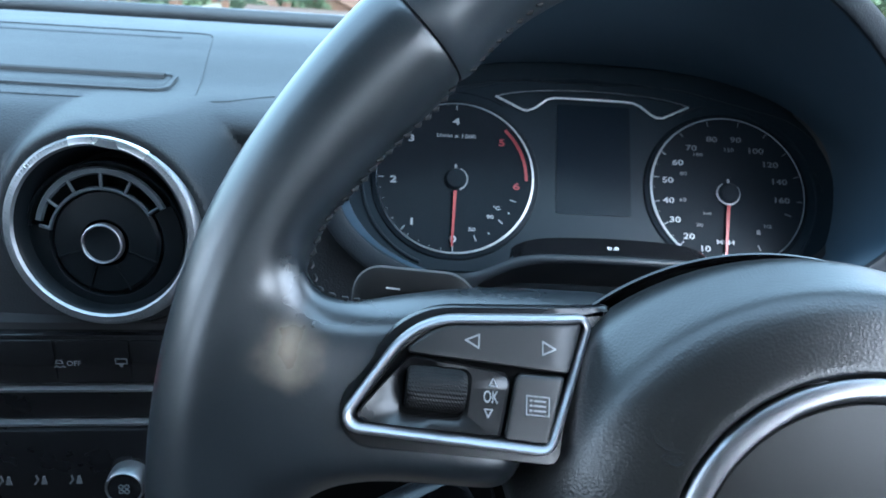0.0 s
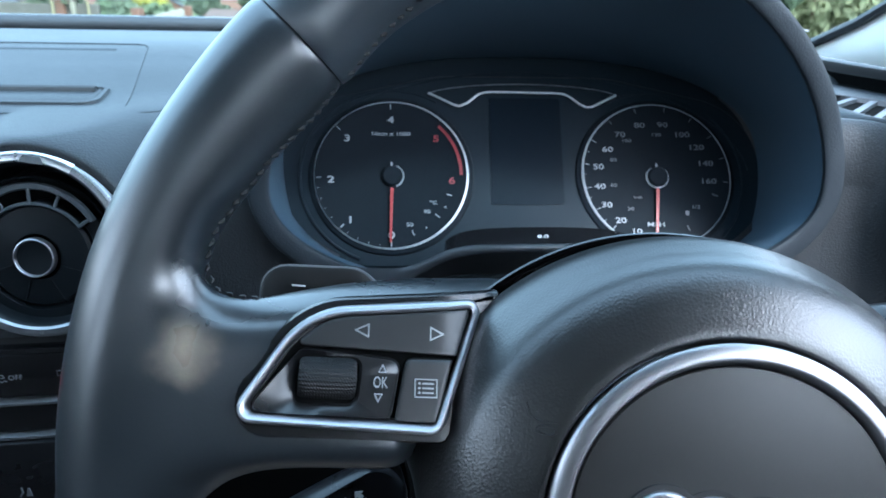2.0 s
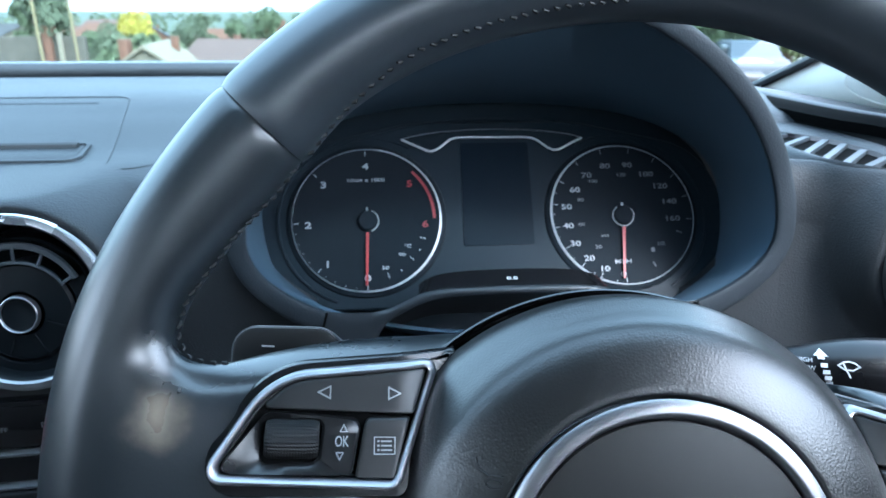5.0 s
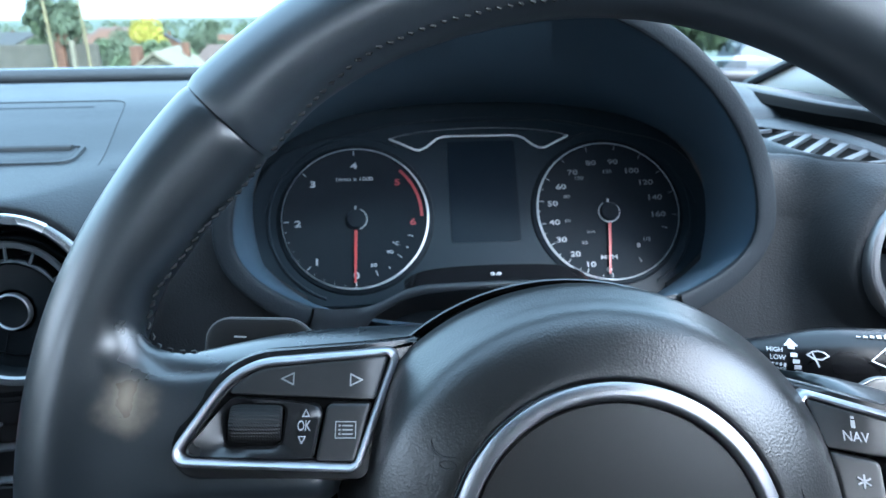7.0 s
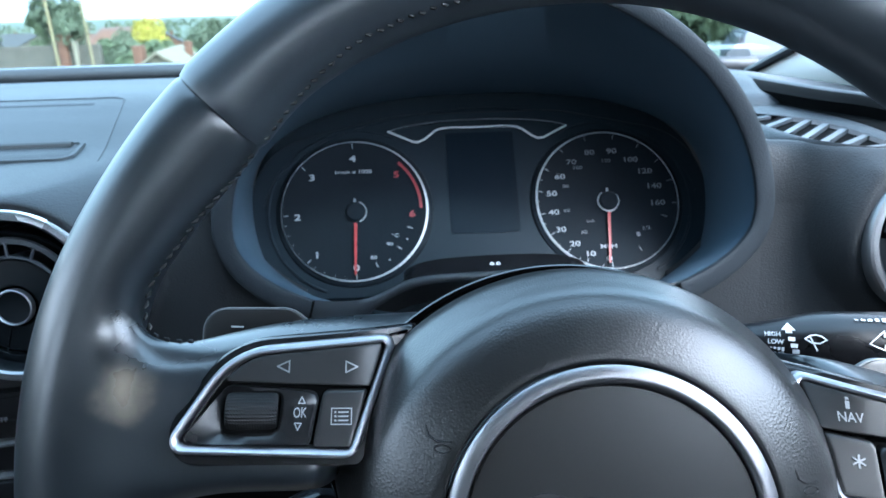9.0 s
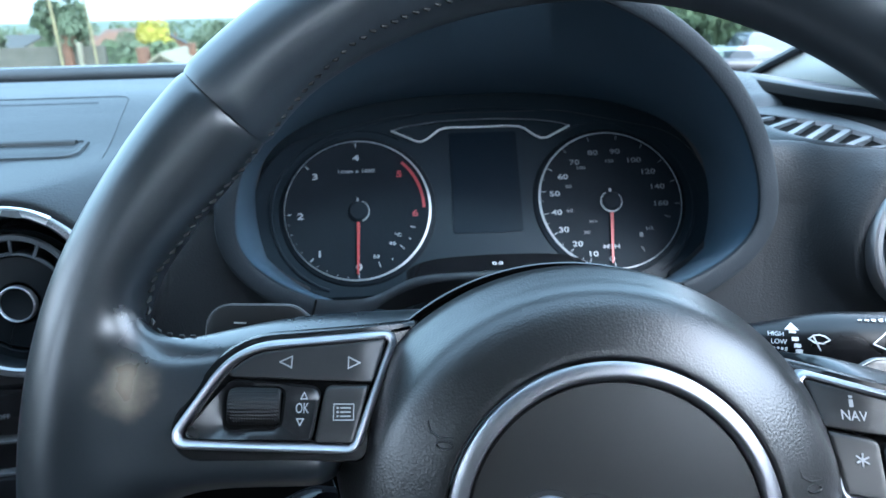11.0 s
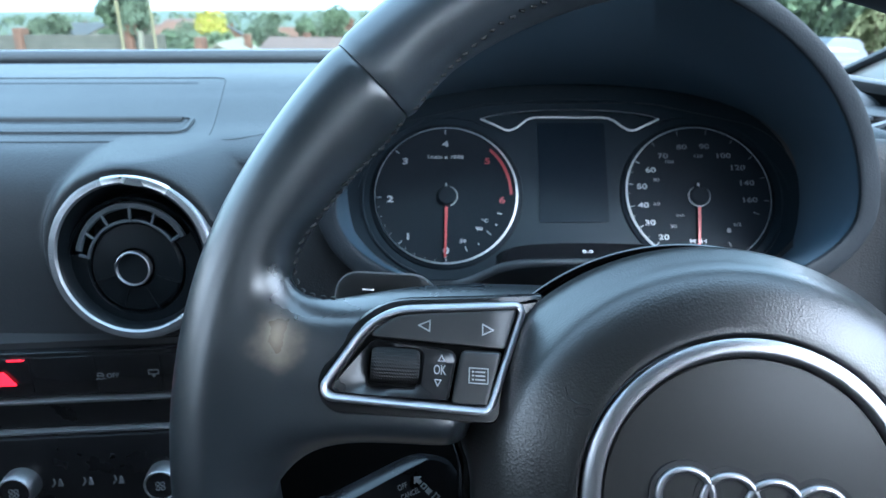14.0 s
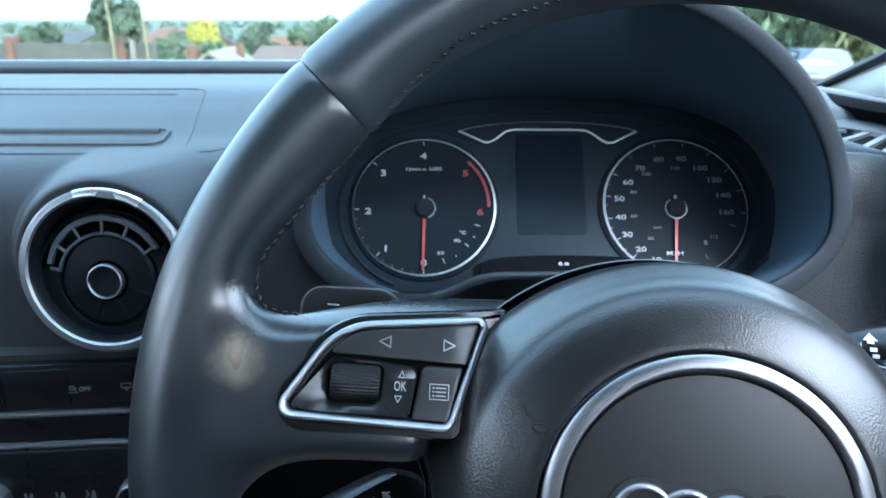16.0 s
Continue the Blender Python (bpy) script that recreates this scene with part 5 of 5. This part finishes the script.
below = lambda pts, d, out=0.0: [(x + out, y, z - d) for x, y, z in pts]
band("slot", below(SLOT_IN, 0.004, -0.001), below(SLOT_OUT, 0.003), M_PIT, demist)
SLOT_FOOT = [(0.1845, 0.060, 1.0405), (0.1790, 0.008, 1.0400), (0.1765, -0.048, 1.0385), (0.1883, -0.0800, 1.0415), (0.2028, -0.0955, 1.0408), (0.2192, -0.1037, 1.0400)]
band("slot_lip", SLOT_FOOT, SLOT_IN, M_DASH, demist, "soft grey shoulder", 0.0022)
for i in range(8):
    t = 0.13 + i * 0.1
    a, b = curve_at(SLOT_IN, t), curve_at(SLOT_OUT, min(1.0, t + 0.115))
    side_ = Vector((-(b - a).y, (b - a).x, 0)).normalized() * 0.0021
    bm = bmesh.new()
    top = [a - side_, a + side_, b + side_, b - side_]
    hi = [bm.verts.new(p + Vector((0, 0, -0.0006))) for p in top]
    lo = [bm.verts.new(p + Vector((0, 0, -0.004))) for p in top]
    bm.faces.new(hi), bm.faces.new(lo[::-1])
    for k in range(4):
        bm.faces.new((hi[k], hi[(k + 1) % 4], lo[(k + 1) % 4], lo[k]))
    part("slat", bm, M_CAGE, demist, "grey plastic slat", smooth=False)
band("slot_border", SLOT_OUT, BORDER, M_DASH, demist, "grey border strip", 0.0006)
ledge = thing("dash_end_ledge", "grey padded ledge under the windscreen pillar", "trim", kind="structure")
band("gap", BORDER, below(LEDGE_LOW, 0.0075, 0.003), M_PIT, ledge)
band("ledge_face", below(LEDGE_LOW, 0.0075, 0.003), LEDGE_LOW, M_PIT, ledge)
LEDGE_EDGE = [tuple(Vector(a).lerp(Vector(b), 0.6) + Vector((0, 0, 0.0014))) for a, b in zip(LEDGE_LOW, LEDGE_TOP)]
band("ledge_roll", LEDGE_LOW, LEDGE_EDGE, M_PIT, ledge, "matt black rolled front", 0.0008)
band("ledge_top", LEDGE_EDGE, LEDGE_TOP, M_DASH, ledge, "", 0.0006)

# ---------------- car shell ----------------
def quad(name, pts, material, parent=None, label="", thick=0.02):
    """A panel with thickness from corners, thickened away from the cabin centre."""
    bm = bmesh.new()
    c = sum((Vector(p) for p in pts), Vector()) / len(pts)
    n = (Vector(pts[1]) - Vector(pts[0])).cross(Vector(pts[2]) - Vector(pts[0])).normalized()
    if n.dot(c - Vector((-0.37, -0.4, 0.95))) < 0:
        n = -n
    a = [bm.verts.new(p) for p in pts]
    b = [bm.verts.new(Vector(p) + n * thick) for p in pts]
    k = len(pts)
    bm.faces.new(a), bm.faces.new(b[::-1])
    for i in range(k):
        bm.faces.new((a[i], a[(i + 1) % k], b[(i + 1) % k], b[i]))
    return part(name, bm, material, parent, label, smooth=False)


car = thing("car_body", "car cabin shell with pale headlining and dark door cards", "car body", kind="structure")
XL, XR = -1.17, 0.44
quad("roof", [(XL + 0.14, -0.32, 1.405), (XR - 0.14, -0.32, 1.405), (XR - 0.14, -1.55, 1.41), (XL + 0.14, -1.55, 1.41)], M_HEADLINER, car)
quad("floor_pan", [(XL, 0.6, 0.32), (XR, 0.6, 0.32), (XR, -1.7, 0.32), (XL, -1.7, 0.32)], M_CARPET, car)
quad("bulkhead", [(XL, 0.60, 0.32), (XR, 0.60, 0.32), (XR, 0.60, 1.02), (XL, 0.60, 1.02)], M_CARPET, car)
# unseen door cards, raised well above sill height to cut side light
quad("door_card", [(XR, 0.60, 0.32), (XR, -1.7, 0.32), (XR, -1.7, 1.13), (XR, 0.02, 1.13), (XR, 0.30, 1.0), (XR, 0.60, 1.0)], M_TRIM, car)
quad("door_card", [(XL, 0.60, 0.32), (XL, -1.7, 0.32), (XL, -1.7, 1.13), (XL, -0.05, 1.13), (XL, 0.25, 1.02), (XL, 0.60, 1.0)], M_TRIM, car)
# unseen wall added close behind the camera to block light from the rear
quad("rear_light_block", [(XL, -1.0, 0.32), (XR, -1.0, 0.32), (XR, -1.0, 1.23), (XL, -1.0, 1.23)], M_TRIM, car)
for s, x in ((1, XR), (-1, XL)):
    quad("centre_pillar", [(x, -0.62, 0.97), (x, -0.78, 0.97), (x - s * 0.14, -0.74, 1.40), (x - s * 0.14, -0.62, 1.40)], M_LINER, car)
    quad("rear_pillar", [(x, -1.35, 0.97), (x, -1.7, 1.02), (x - s * 0.14, -1.55, 1.41), (x - s * 0.14, -1.25, 1.41)], M_LINER, car)
pillar = thing("windscreen_pillar", "pale cloth-grey windscreen pillar trim", "pillar trim", kind="structure")
edge_in = [(0.334, 0.285, 1.050), (0.352, 0.205, 1.087), (0.367, 0.12, 1.135), (0.372, 0.0, 1.205), (0.345, -0.15, 1.300), (0.305, -0.32, 1.400)]
edge_out = [(0.44, 0.24, 0.985), (0.450, 0.10, 1.015), (0.450, 0.02, 1.07), (0.440, -0.08, 1.150), (0.410, -0.22, 1.270), (0.350, -0.36, 1.395)]


def pillar_point(u, v):
    k = u * 5
    i = min(4, int(k))
    a = Vector(edge_in[i]).lerp(Vector(edge_in[i + 1]), k - i)
    b = Vector(edge_out[i]).lerp(Vector(edge_out[i + 1]), k - i)
    p = a.lerp(b, v)
    return p + Vector((-0.02, -0.02, 0.012)) * math.sin(math.pi * v)


part("pillar_trim", surface(pillar_point, 40, 14), M_LINER, pillar)


def on_grille(p, q, up_):
    """A point of the round loudspeaker grille at the pillar's foot, p and q from -1 to 1, raised by up_."""
    u, v = 0.225 + 0.09 * p, 0.45 + 0.23 * q
    c = pillar_point(u, v)
    n = (pillar_point(u + 0.01, v) - c).cross(pillar_point(u, v + 0.02) - c).normalized()
    return c + n * math.copysign(up_, n.dot(Vector((-0.5, -0.6, 0.3))))


grille = part("speaker_grille", surface(lambda u, v: on_grille(v * math.cos(2 * math.pi * u), v * math.sin(2 * math.pi * u), 0.0006), 48, 8, True), M_HEADLINER, pillar, "ribbed pale grey loudspeaker grille")
part("grille_rim", tube([on_grille(math.cos(a), math.sin(a), 0.0006) for a in [2 * math.pi * i / 72 for i in range(72)]], 0.0012, 6, closed=True), M_LINER, grille)
for i in range(22):
    o = -0.96 + 1.92 * i / 21
    half = math.sqrt(1 - o * o)
    pts = [on_grille(0.94 * o + 0.35 * half * k / 5, -0.35 * o + 0.94 * half * k / 5, 0.0008) for k in range(-5, 6)]
    part("grille_rib", tube(pts, 0.00065, 6), M_LINER, grille)
part("pillar_seal", tube([Vector(p) + Vector((-0.004, 0.004, 0.0)) for p in edge_in], 0.0055, 8), M_RUBBER_EDGE, pillar, "black rubber seal")
quad("left_pillar", [(-1.06, 0.285, 1.05), (-1.17, 0.24, 0.985), (-1.08, -0.36, 1.395), (-1.03, -0.32, 1.40)], M_LINER, pillar)
screen = thing("windscreen", "clear windscreen glass with black lower edge", "windscreen", kind="structure")
quad("glass", [(-1.10, 0.475, 1.035), (0.37, 0.475, 1.035), (0.302, -0.315, 1.403), (-1.03, -0.315, 1.403)], M_GLASS, screen, thick=0.004)
part("lower_seal", surface(lambda u, v: Vector((-1.12 + 1.52 * u, 0.375 + 0.10 * v, 1.0700 + 0.004 * math.sin(math.pi * v) - 0.003 * v)), 40, 6), M_RUBBER_EDGE, screen, "black strip along the screen base")
part("screen_ledge", tube([(-1.12, 0.362, 1.0662), (-0.4, 0.364, 1.0664), (0.05, 0.364, 1.0655), (0.36, 0.33, 1.055)], 0.0085, 14), M_HOOD, screen, "rounded grey ledge below the screen")

# ---------------- outside ----------------
def ground_z(x, y):
    d = math.hypot(x, y)
    z = -7.0 * smoothstep(9, 62, y) - 1.0 * smoothstep(60, 300, d)
    return z + 9.0 * smoothstep(700, 2600, d) * (0.6 + 0.4 * math.sin(x * 0.0021 + 1.0) * math.sin(y * 0.0013))


M_GROUND = mat("grass_and_asphalt", (0.05, 0.06, 0.032), 0.9, vary=0.5, grain=0.5, grain_scale=8, stain=0.3)
M_LEAF = mat("leaves_green", (0.12, 0.14, 0.075), 0.8, vary=0.6, stain=2, spec=0.12)
M_LEAF_DARK = mat("leaves_dark", (0.105, 0.117, 0.070), 0.8, vary=0.6, stain=2, spec=0.12)
M_LEAF_YELLOW = mat("leaves_yellow", (0.34, 0.28, 0.05), 0.8, vary=0.4, stain=2, spec=0.12)
M_BARK = mat("bark", (0.12, 0.09, 0.06), 0.9, vary=0.4, stain=5)
M_POLE = mat("weathered_pole_wood", (0.20, 0.155, 0.075), 0.8, vary=0.3, stain=4)
M_BRICK = mat("red_brick_far", (0.13, 0.066, 0.042), 0.9, vary=0.3, stain=3, spec=0.12)
M_ROOF = mat("roof_tiles_brown", (0.11, 0.075, 0.06), 0.85, vary=0.35, stain=3, spec=0.12)
M_ROOF_RED = mat("roof_tiles_red", (0.125, 0.064, 0.040), 0.85, vary=0.3, stain=3, spec=0.12)
M_ROOF_GREY = mat("roof_slate", (0.06, 0.056, 0.052), 0.95, vary=0.3, stain=3, spec=0.12)
M_RENDER = mat("pale_rendered_wall", (0.18, 0.15, 0.105), 0.9, vary=0.1, stain=2, spec=0.12)
M_WALLSTONE = mat("grey_stone_wall", (0.085, 0.072, 0.055), 0.9, vary=0.4, stain=2, spec=0.12)
M_PANE = mat("far_window_pane", (0.05, 0.06, 0.07), 0.2, vary=0.2, stain=1)
M_CARPAINT = mat("grey_car_paint", (0.055, 0.062, 0.070), 0.55, vary=0.05, stain=1, coat=0.05, spec=0.15)

bm = bmesh.new()
rad = [0, 3, 6, 9, 13, 18, 25, 35, 48, 62, 85, 120, 180, 300, 500, 800, 1300, 2000, 3000, 4500]
prev = None
for r in rad:
    ring = [bm.verts.new((r * math.sin(2 * math.pi * i / 72), r * math.cos(2 * math.pi * i / 72), ground_z(r * math.sin(2 * math.pi * i / 72), r * math.cos(2 * math.pi * i / 72)))) for i in range(72)] if r else [bm.verts.new((0, 0, 0))]
    if prev:
        for i in range(72):
            j = (i + 1) % 72
            bm.faces.new((prev[0], ring[i], ring[j]) if len(prev) == 1 else (prev[i], ring[i], ring[j], prev[j]))
    prev = ring
tagged(part("ground", bm, M_GROUND), "grassy sloping ground falling away to a town", "ground", kind="structure")


def house(x, y, w, d, eaves, ridge, turn, wall, roof, label):
    h = thing("house", label, "house", "houses in the valley", m=pose(x, y, 0, 0, 0, turn))
    g0 = ground_z(x, y) - 1
    bm = bmesh.new()
    sec = [(-w / 2, g0), (w / 2, g0), (w / 2, eaves), (0, ridge), (-w / 2, eaves)]
    a = [bm.verts.new((px, -d / 2, pz)) for px, pz in sec]
    b = [bm.verts.new((px, d / 2, pz)) for px, pz in sec]
    for i in range(5):
        bm.faces.new((a[i], a[(i + 1) % 5], b[(i + 1) % 5], b[i]))
    bm.faces.new(a[::-1]), bm.faces.new(b)
    part("wall", bm, wall, h, smooth=False)
    bm = bmesh.new()
    for s in (-1, 1):
        o, t = 0.35, 0.18
        k = (ridge - eaves) / (w / 2)
        lo = (s * (w / 2 + o), eaves - o * k)
        q = [(0, ridge), lo, (lo[0], lo[1] + t), (0, ridge + t)]
        a = [bm.verts.new((px, -d / 2 - 0.3, pz + 0.02)) for px, pz in q]
        b = [bm.verts.new((px, d / 2 + 0.3, pz + 0.02)) for px, pz in q]
        for i in range(4):
            bm.faces.new((a[i], a[(i + 1) % 4], b[(i + 1) % 4], b[i]))
        bm.faces.new(a[::-1]), bm.faces.new(b)
    rf = part("roof", bm, roof, h, smooth=False)
    part("chimney", box((w * 0.1, d * 0.2, ridge - 0.8), (w * 0.1 + 0.45, d * 0.2 + 0.45, ridge + 0.45), 0.03), M_BRICK, rf)
    for k in (-1, 1):
        wn = part("window", box((k * w * 0.22 - 0.5, -d / 2 - 0.05, eaves - 1.6), (k * w * 0.22 + 0.5, -d / 2 + 0.05, eaves - 0.4)), M_RENDER, h, smooth=False)
        part("pane", box((k * w * 0.22 - 0.42, -d / 2 - 0.07, eaves - 1.52), (k * w * 0.22 + 0.42, -d / 2 - 0.04, eaves - 0.48)), M_PANE, wn, smooth=False)
    return h


house(-14.4, 45, 6.0, 9, -2.9, -0.85, 8, M_RENDER, M_RENDER, "pale cream gable house with pale roof")
house(-9.5, 50, 9, 8, -3.2, -0.9, 70, M_BRICK, M_ROOF, "low brick house with brown roof")
house(-51.0, 160, 7.5, 9, -4.4, -2.2, 15, M_BRICK, M_ROOF_GREY, "orange brick gable house with slate roof")
house(-66.0, 165, 7, 13, -4.3, -2.2, 75, M_BRICK, M_ROOF_RED, "red brick house with red tiled roof and pale windows")
house(-42.0, 175, 7, 10, -4.8, -3.0, 80, M_BRICK, M_ROOF_RED, "red brick house with red tiled roof")
house(-17.0, 110, 10, 9, -3.0, -0.6, 10, M_BRICK, M_ROOF_RED, "red brick house among trees")
house(-48.0, 130, 12, 9, -3.0, -0.9, 80, M_BRICK, M_ROOF_RED, "red roofed house far off")
house(-77.0, 150, 18, 9, -3.5, -1.4, 85, M_RENDER, M_ROOF_GREY, "long white building far off")
house(-60.0, 160, 13, 9, -3.2, -0.8, 82, M_BRICK, M_ROOF, "brick house far off")
house(-12.0, 130, 12, 9, -3.0, -0.8, 75, M_BRICK, M_ROOF_RED, "red roofed brick house far off")
house(-5.0, 62, 11, 9, -4.2, -2.3, 85, M_BRICK, M_ROOF_RED, "red roofed brick house down the slope")

wall_ob = thing("garden_wall", "long grey stone garden wall with brick piers", "wall")
part("wall", box((-34, 44.8, -6.5), (-18.6, 45.2, -0.32), 0.04), M_WALLSTONE, wall_ob)
for px, top in ((-27.8, 0.1), (-20.7, 0.3), (-16.3, -0.5)):
    part("pier", box((px - 0.25, 44.5, -6.5), (px + 0.25, 45.5, top), 0.03), M_BRICK, wall_ob, "red brick pier")


part("post", box((-20.0, 44.3, -6.5), (-19.75, 44.55, -0.1), 0.02), M_RENDER, wall_ob, "white painted post")


def leaf_ball(bm, c, r, n, size, rnd):
    for _ in range(n):
        while True:
            d = Vector((rnd.uniform(-1, 1), rnd.uniform(-1, 1), rnd.uniform(-1, 1)))
            if 0.1 < d.length < 1:
                break
        p = Vector(c) + d.normalized() * r * (d.length ** 0.4)
        q = Euler((rnd.uniform(0, 6), rnd.uniform(0, 6), rnd.uniform(0, 6))).to_matrix()
        s = size * rnd.uniform(0.6, 1.3)
        bm.faces.new([bm.verts.new(p + q @ Vector(o)) for o in ((-s, 0, 0), (0, -s * 0.5, s * 0.15), (s, 0, 0), (0, s * 0.5, s * 0.15))])


def tree(x, y, top, spread, leaf, label, seed, lobes=9, size=0.22):
    rnd = random.Random(seed)
    g0 = ground_z(x, y)
    t = thing("tree", label, "tree", "trees", m=pose(x, y, g0))
    h = top - g0
    bm = tube([(0, 0, -0.3), (0.05, 0, h * 0.3), (0, 0.05, h * 0.6), (0, 0, h * 0.85)], [0.045 * h, 0.035 * h, 0.022 * h, 0.008 * h], 8)
    for i in range(5):
        a = rnd.uniform(0, 6.28)
        z = h * rnd.uniform(0.35, 0.6)
        tube([(0, 0, z), (math.cos(a) * spread * 0.4, math.sin(a) * spread * 0.4, z + h * 0.12), (math.cos(a) * spread * 0.75, math.sin(a) * spread * 0.75, z + h * 0.2)], [0.014 * h, 0.009 * h, 0.003 * h], 6, bm=bm)
    part("trunk", bm, M_BARK, t)
    bm = bmesh.new()
    for i in range(lobes):
        a = rnd.uniform(0, 6.28)
        k = rnd.uniform(0.1, 0.75)
        r = spread * rnd.uniform(0.32, 0.5)
        leaf_ball(bm, (math.cos(a) * spread * k, math.sin(a) * spread * k, rnd.uniform(h * 0.42, h - r)), r, 260, size, rnd)
    leaf_ball(bm, (0, 0, h - spread * 0.45), spread * 0.45, 260, size, rnd)
    part("crown", bm, leaf, t, smooth=False)
    return t


tree(-20.9, 46.5, 2.7, 2.0, M_LEAF_DARK, "dark green broad tree", 1, 12)
tree(-26.5, 47, 0.95, 1.4, M_LEAF_DARK, "small dark green tree", 2)
tree(-24.3, 50, 1.7, 0.9, M_LEAF, "slim pale green tree", 3)
tree(-29.5, 50, 0.6, 1.4, M_LEAF_DARK, "small dark green tree behind the wall", 31)
tree(-25.6, 76, 1.2, 2.7, M_LEAF_YELLOW, "bright yellow flowering tree", 4, 10)
tree(-15.9, 46.5, -0.2, 2.0, M_LEAF, "green bushy tree in leaf", 5)
tree(-18.9, 52, -0.95, 2.0, M_LEAF, "green rounded bush behind the garden wall", 41, 10)
tree(-16.9, 53, -0.85, 2.0, M_LEAF, "green rounded bush behind the garden wall", 42, 10)
tree(-23.0, 60, -0.6, 2.2, M_LEAF_DARK, "low green tree behind the garden wall", 43, 10)
tree(-28.6, 71, -0.75, 1.9, M_LEAF, "green rounded tree among the gardens", 51, 10)
tree(-25.4, 69, -0.85, 1.8, M_LEAF_DARK, "green rounded tree among the gardens", 52, 10)
tree(-31.6, 78, -0.85, 1.9, M_LEAF_DARK, "green rounded tree among the gardens", 53, 10)
tree(-20.0, 79, 0.9, 1.7, M_LEAF_DARK, "green round tree in leaf", 6)
tree(-17.5, 84, 0.2, 1.8, M_LEAF, "green round tree in leaf", 7)
tree(-13.0, 80, 1.6, 2.2, M_LEAF, "light green broad tree", 8)
tree(-38.0, 100, -0.3, 3.0, M_LEAF_DARK, "green tree among the houses", 9)
tree(-33.0, 120, -0.2, 4.0, M_LEAF_DARK, "green tree among the houses", 10)
tree(-25.0, 140, 0.0, 4.5, M_LEAF_DARK, "green tree far off among houses", 11)
tree(20.0, 34, 4.5, 4.5, M_LEAF, "large light green tree", 12, 14, 0.3)
tree(16.0, 33, 4.2, 3.6, M_LEAF, "broad light green tree beside the parked cars", 15, 13, 0.3)
tree(13.5, 38, 3.2, 3.2, M_LEAF, "light green tree in leaf", 13, 12, 0.3)
tree(26.0, 40, 4.0, 4.0, M_LEAF_DARK, "green tree in full leaf", 14, 12, 0.3)
bm = bmesh.new()
rnd = random.Random(77)
for i in range(420):
    d = rnd.uniform(170, 900)
    a = rnd.uniform(-1.1, 1.0)
    x, y = d * math.sin(a), d * math.cos(a)
    s = rnd.uniform(1.6, 3.4) * (0.6 + d / 700)
    leaf_ball(bm, (x, y, ground_z(x, y) + s * 0.5), s, 46, s * 0.35, rnd)
tagged(part("far_woods", bm, M_LEAF_DARK, smooth=False), "far dark green woods on low hills", "woods", kind="stuff")
for px, lean_x, w in ((-20.8, -0.35, 0.09), (-18.75, -0.3, 0.08)):
    pl = thing("utility_pole", "tall weathered wooden utility pole", "utility pole", "utility poles")
    part("pole", tube([(px, 44, ground_z(px, 44) - 1), (px + lean_x * 0.3, 44, 1), (px + lean_x, 44, 7)], [w, w * 0.9, w * 0.7], 10), M_POLE, pl)


def parked_car(x, y, turn, label):
    c = thing("parked_car", label, "car", "parked cars", m=pose(x, y, ground_z(x, y), 0, 0, turn))
    body = dense(fillet([(-2.1, 0.35, 0.1), (-2.1, 0.85, 0.2), (-1.2, 0.98, 0.3), (-0.6, 1.42, 0.3), (1.0, 1.45, 0.4), (1.7, 0.98, 0.3), (2.1, 0.9, 0.2), (2.1, 0.35, 0.1)], 5), 0.3)
    bm = bmesh.new()
    a = [bm.verts.new((p.x, -0.85 + 0.12 * smoothstep(0.9, 1.4, p.y), p.y)) for p in body]
    b = [bm.verts.new((p.x, 0.85 - 0.12 * smoothstep(0.9, 1.4, p.y), p.y)) for p in body]
    k = len(body)
    for i in range(k):
        bm.faces.new((a[i], a[(i + 1) % k], b[(i + 1) % k], b[i]))
    bm.faces.new(a[::-1]), bm.faces.new(b)
    part("body", bm, M_CARPAINT, c)
    for s in (-1, 1):
        part("side_window", box((-0.65, s * 0.79 - 0.03, 1.0), (1.15, s * 0.79 + 0.03, 1.34), 0.02), M_PANE, c)
        for wx in (-1.3, 1.3):
            bm = lathe([(0.0, -0.1), (0.31, -0.1), (0.33, 0.0), (0.31, 0.1), (0.0, 0.1)], 24)
            wl = part("wheel", bm, M_RUBBER, c)
            wl.matrix_local = pose(wx, s * 0.78, 0.33, 90)
    return c


parked_car(12.4, 23.5, 78, "dark grey parked car on the slope")
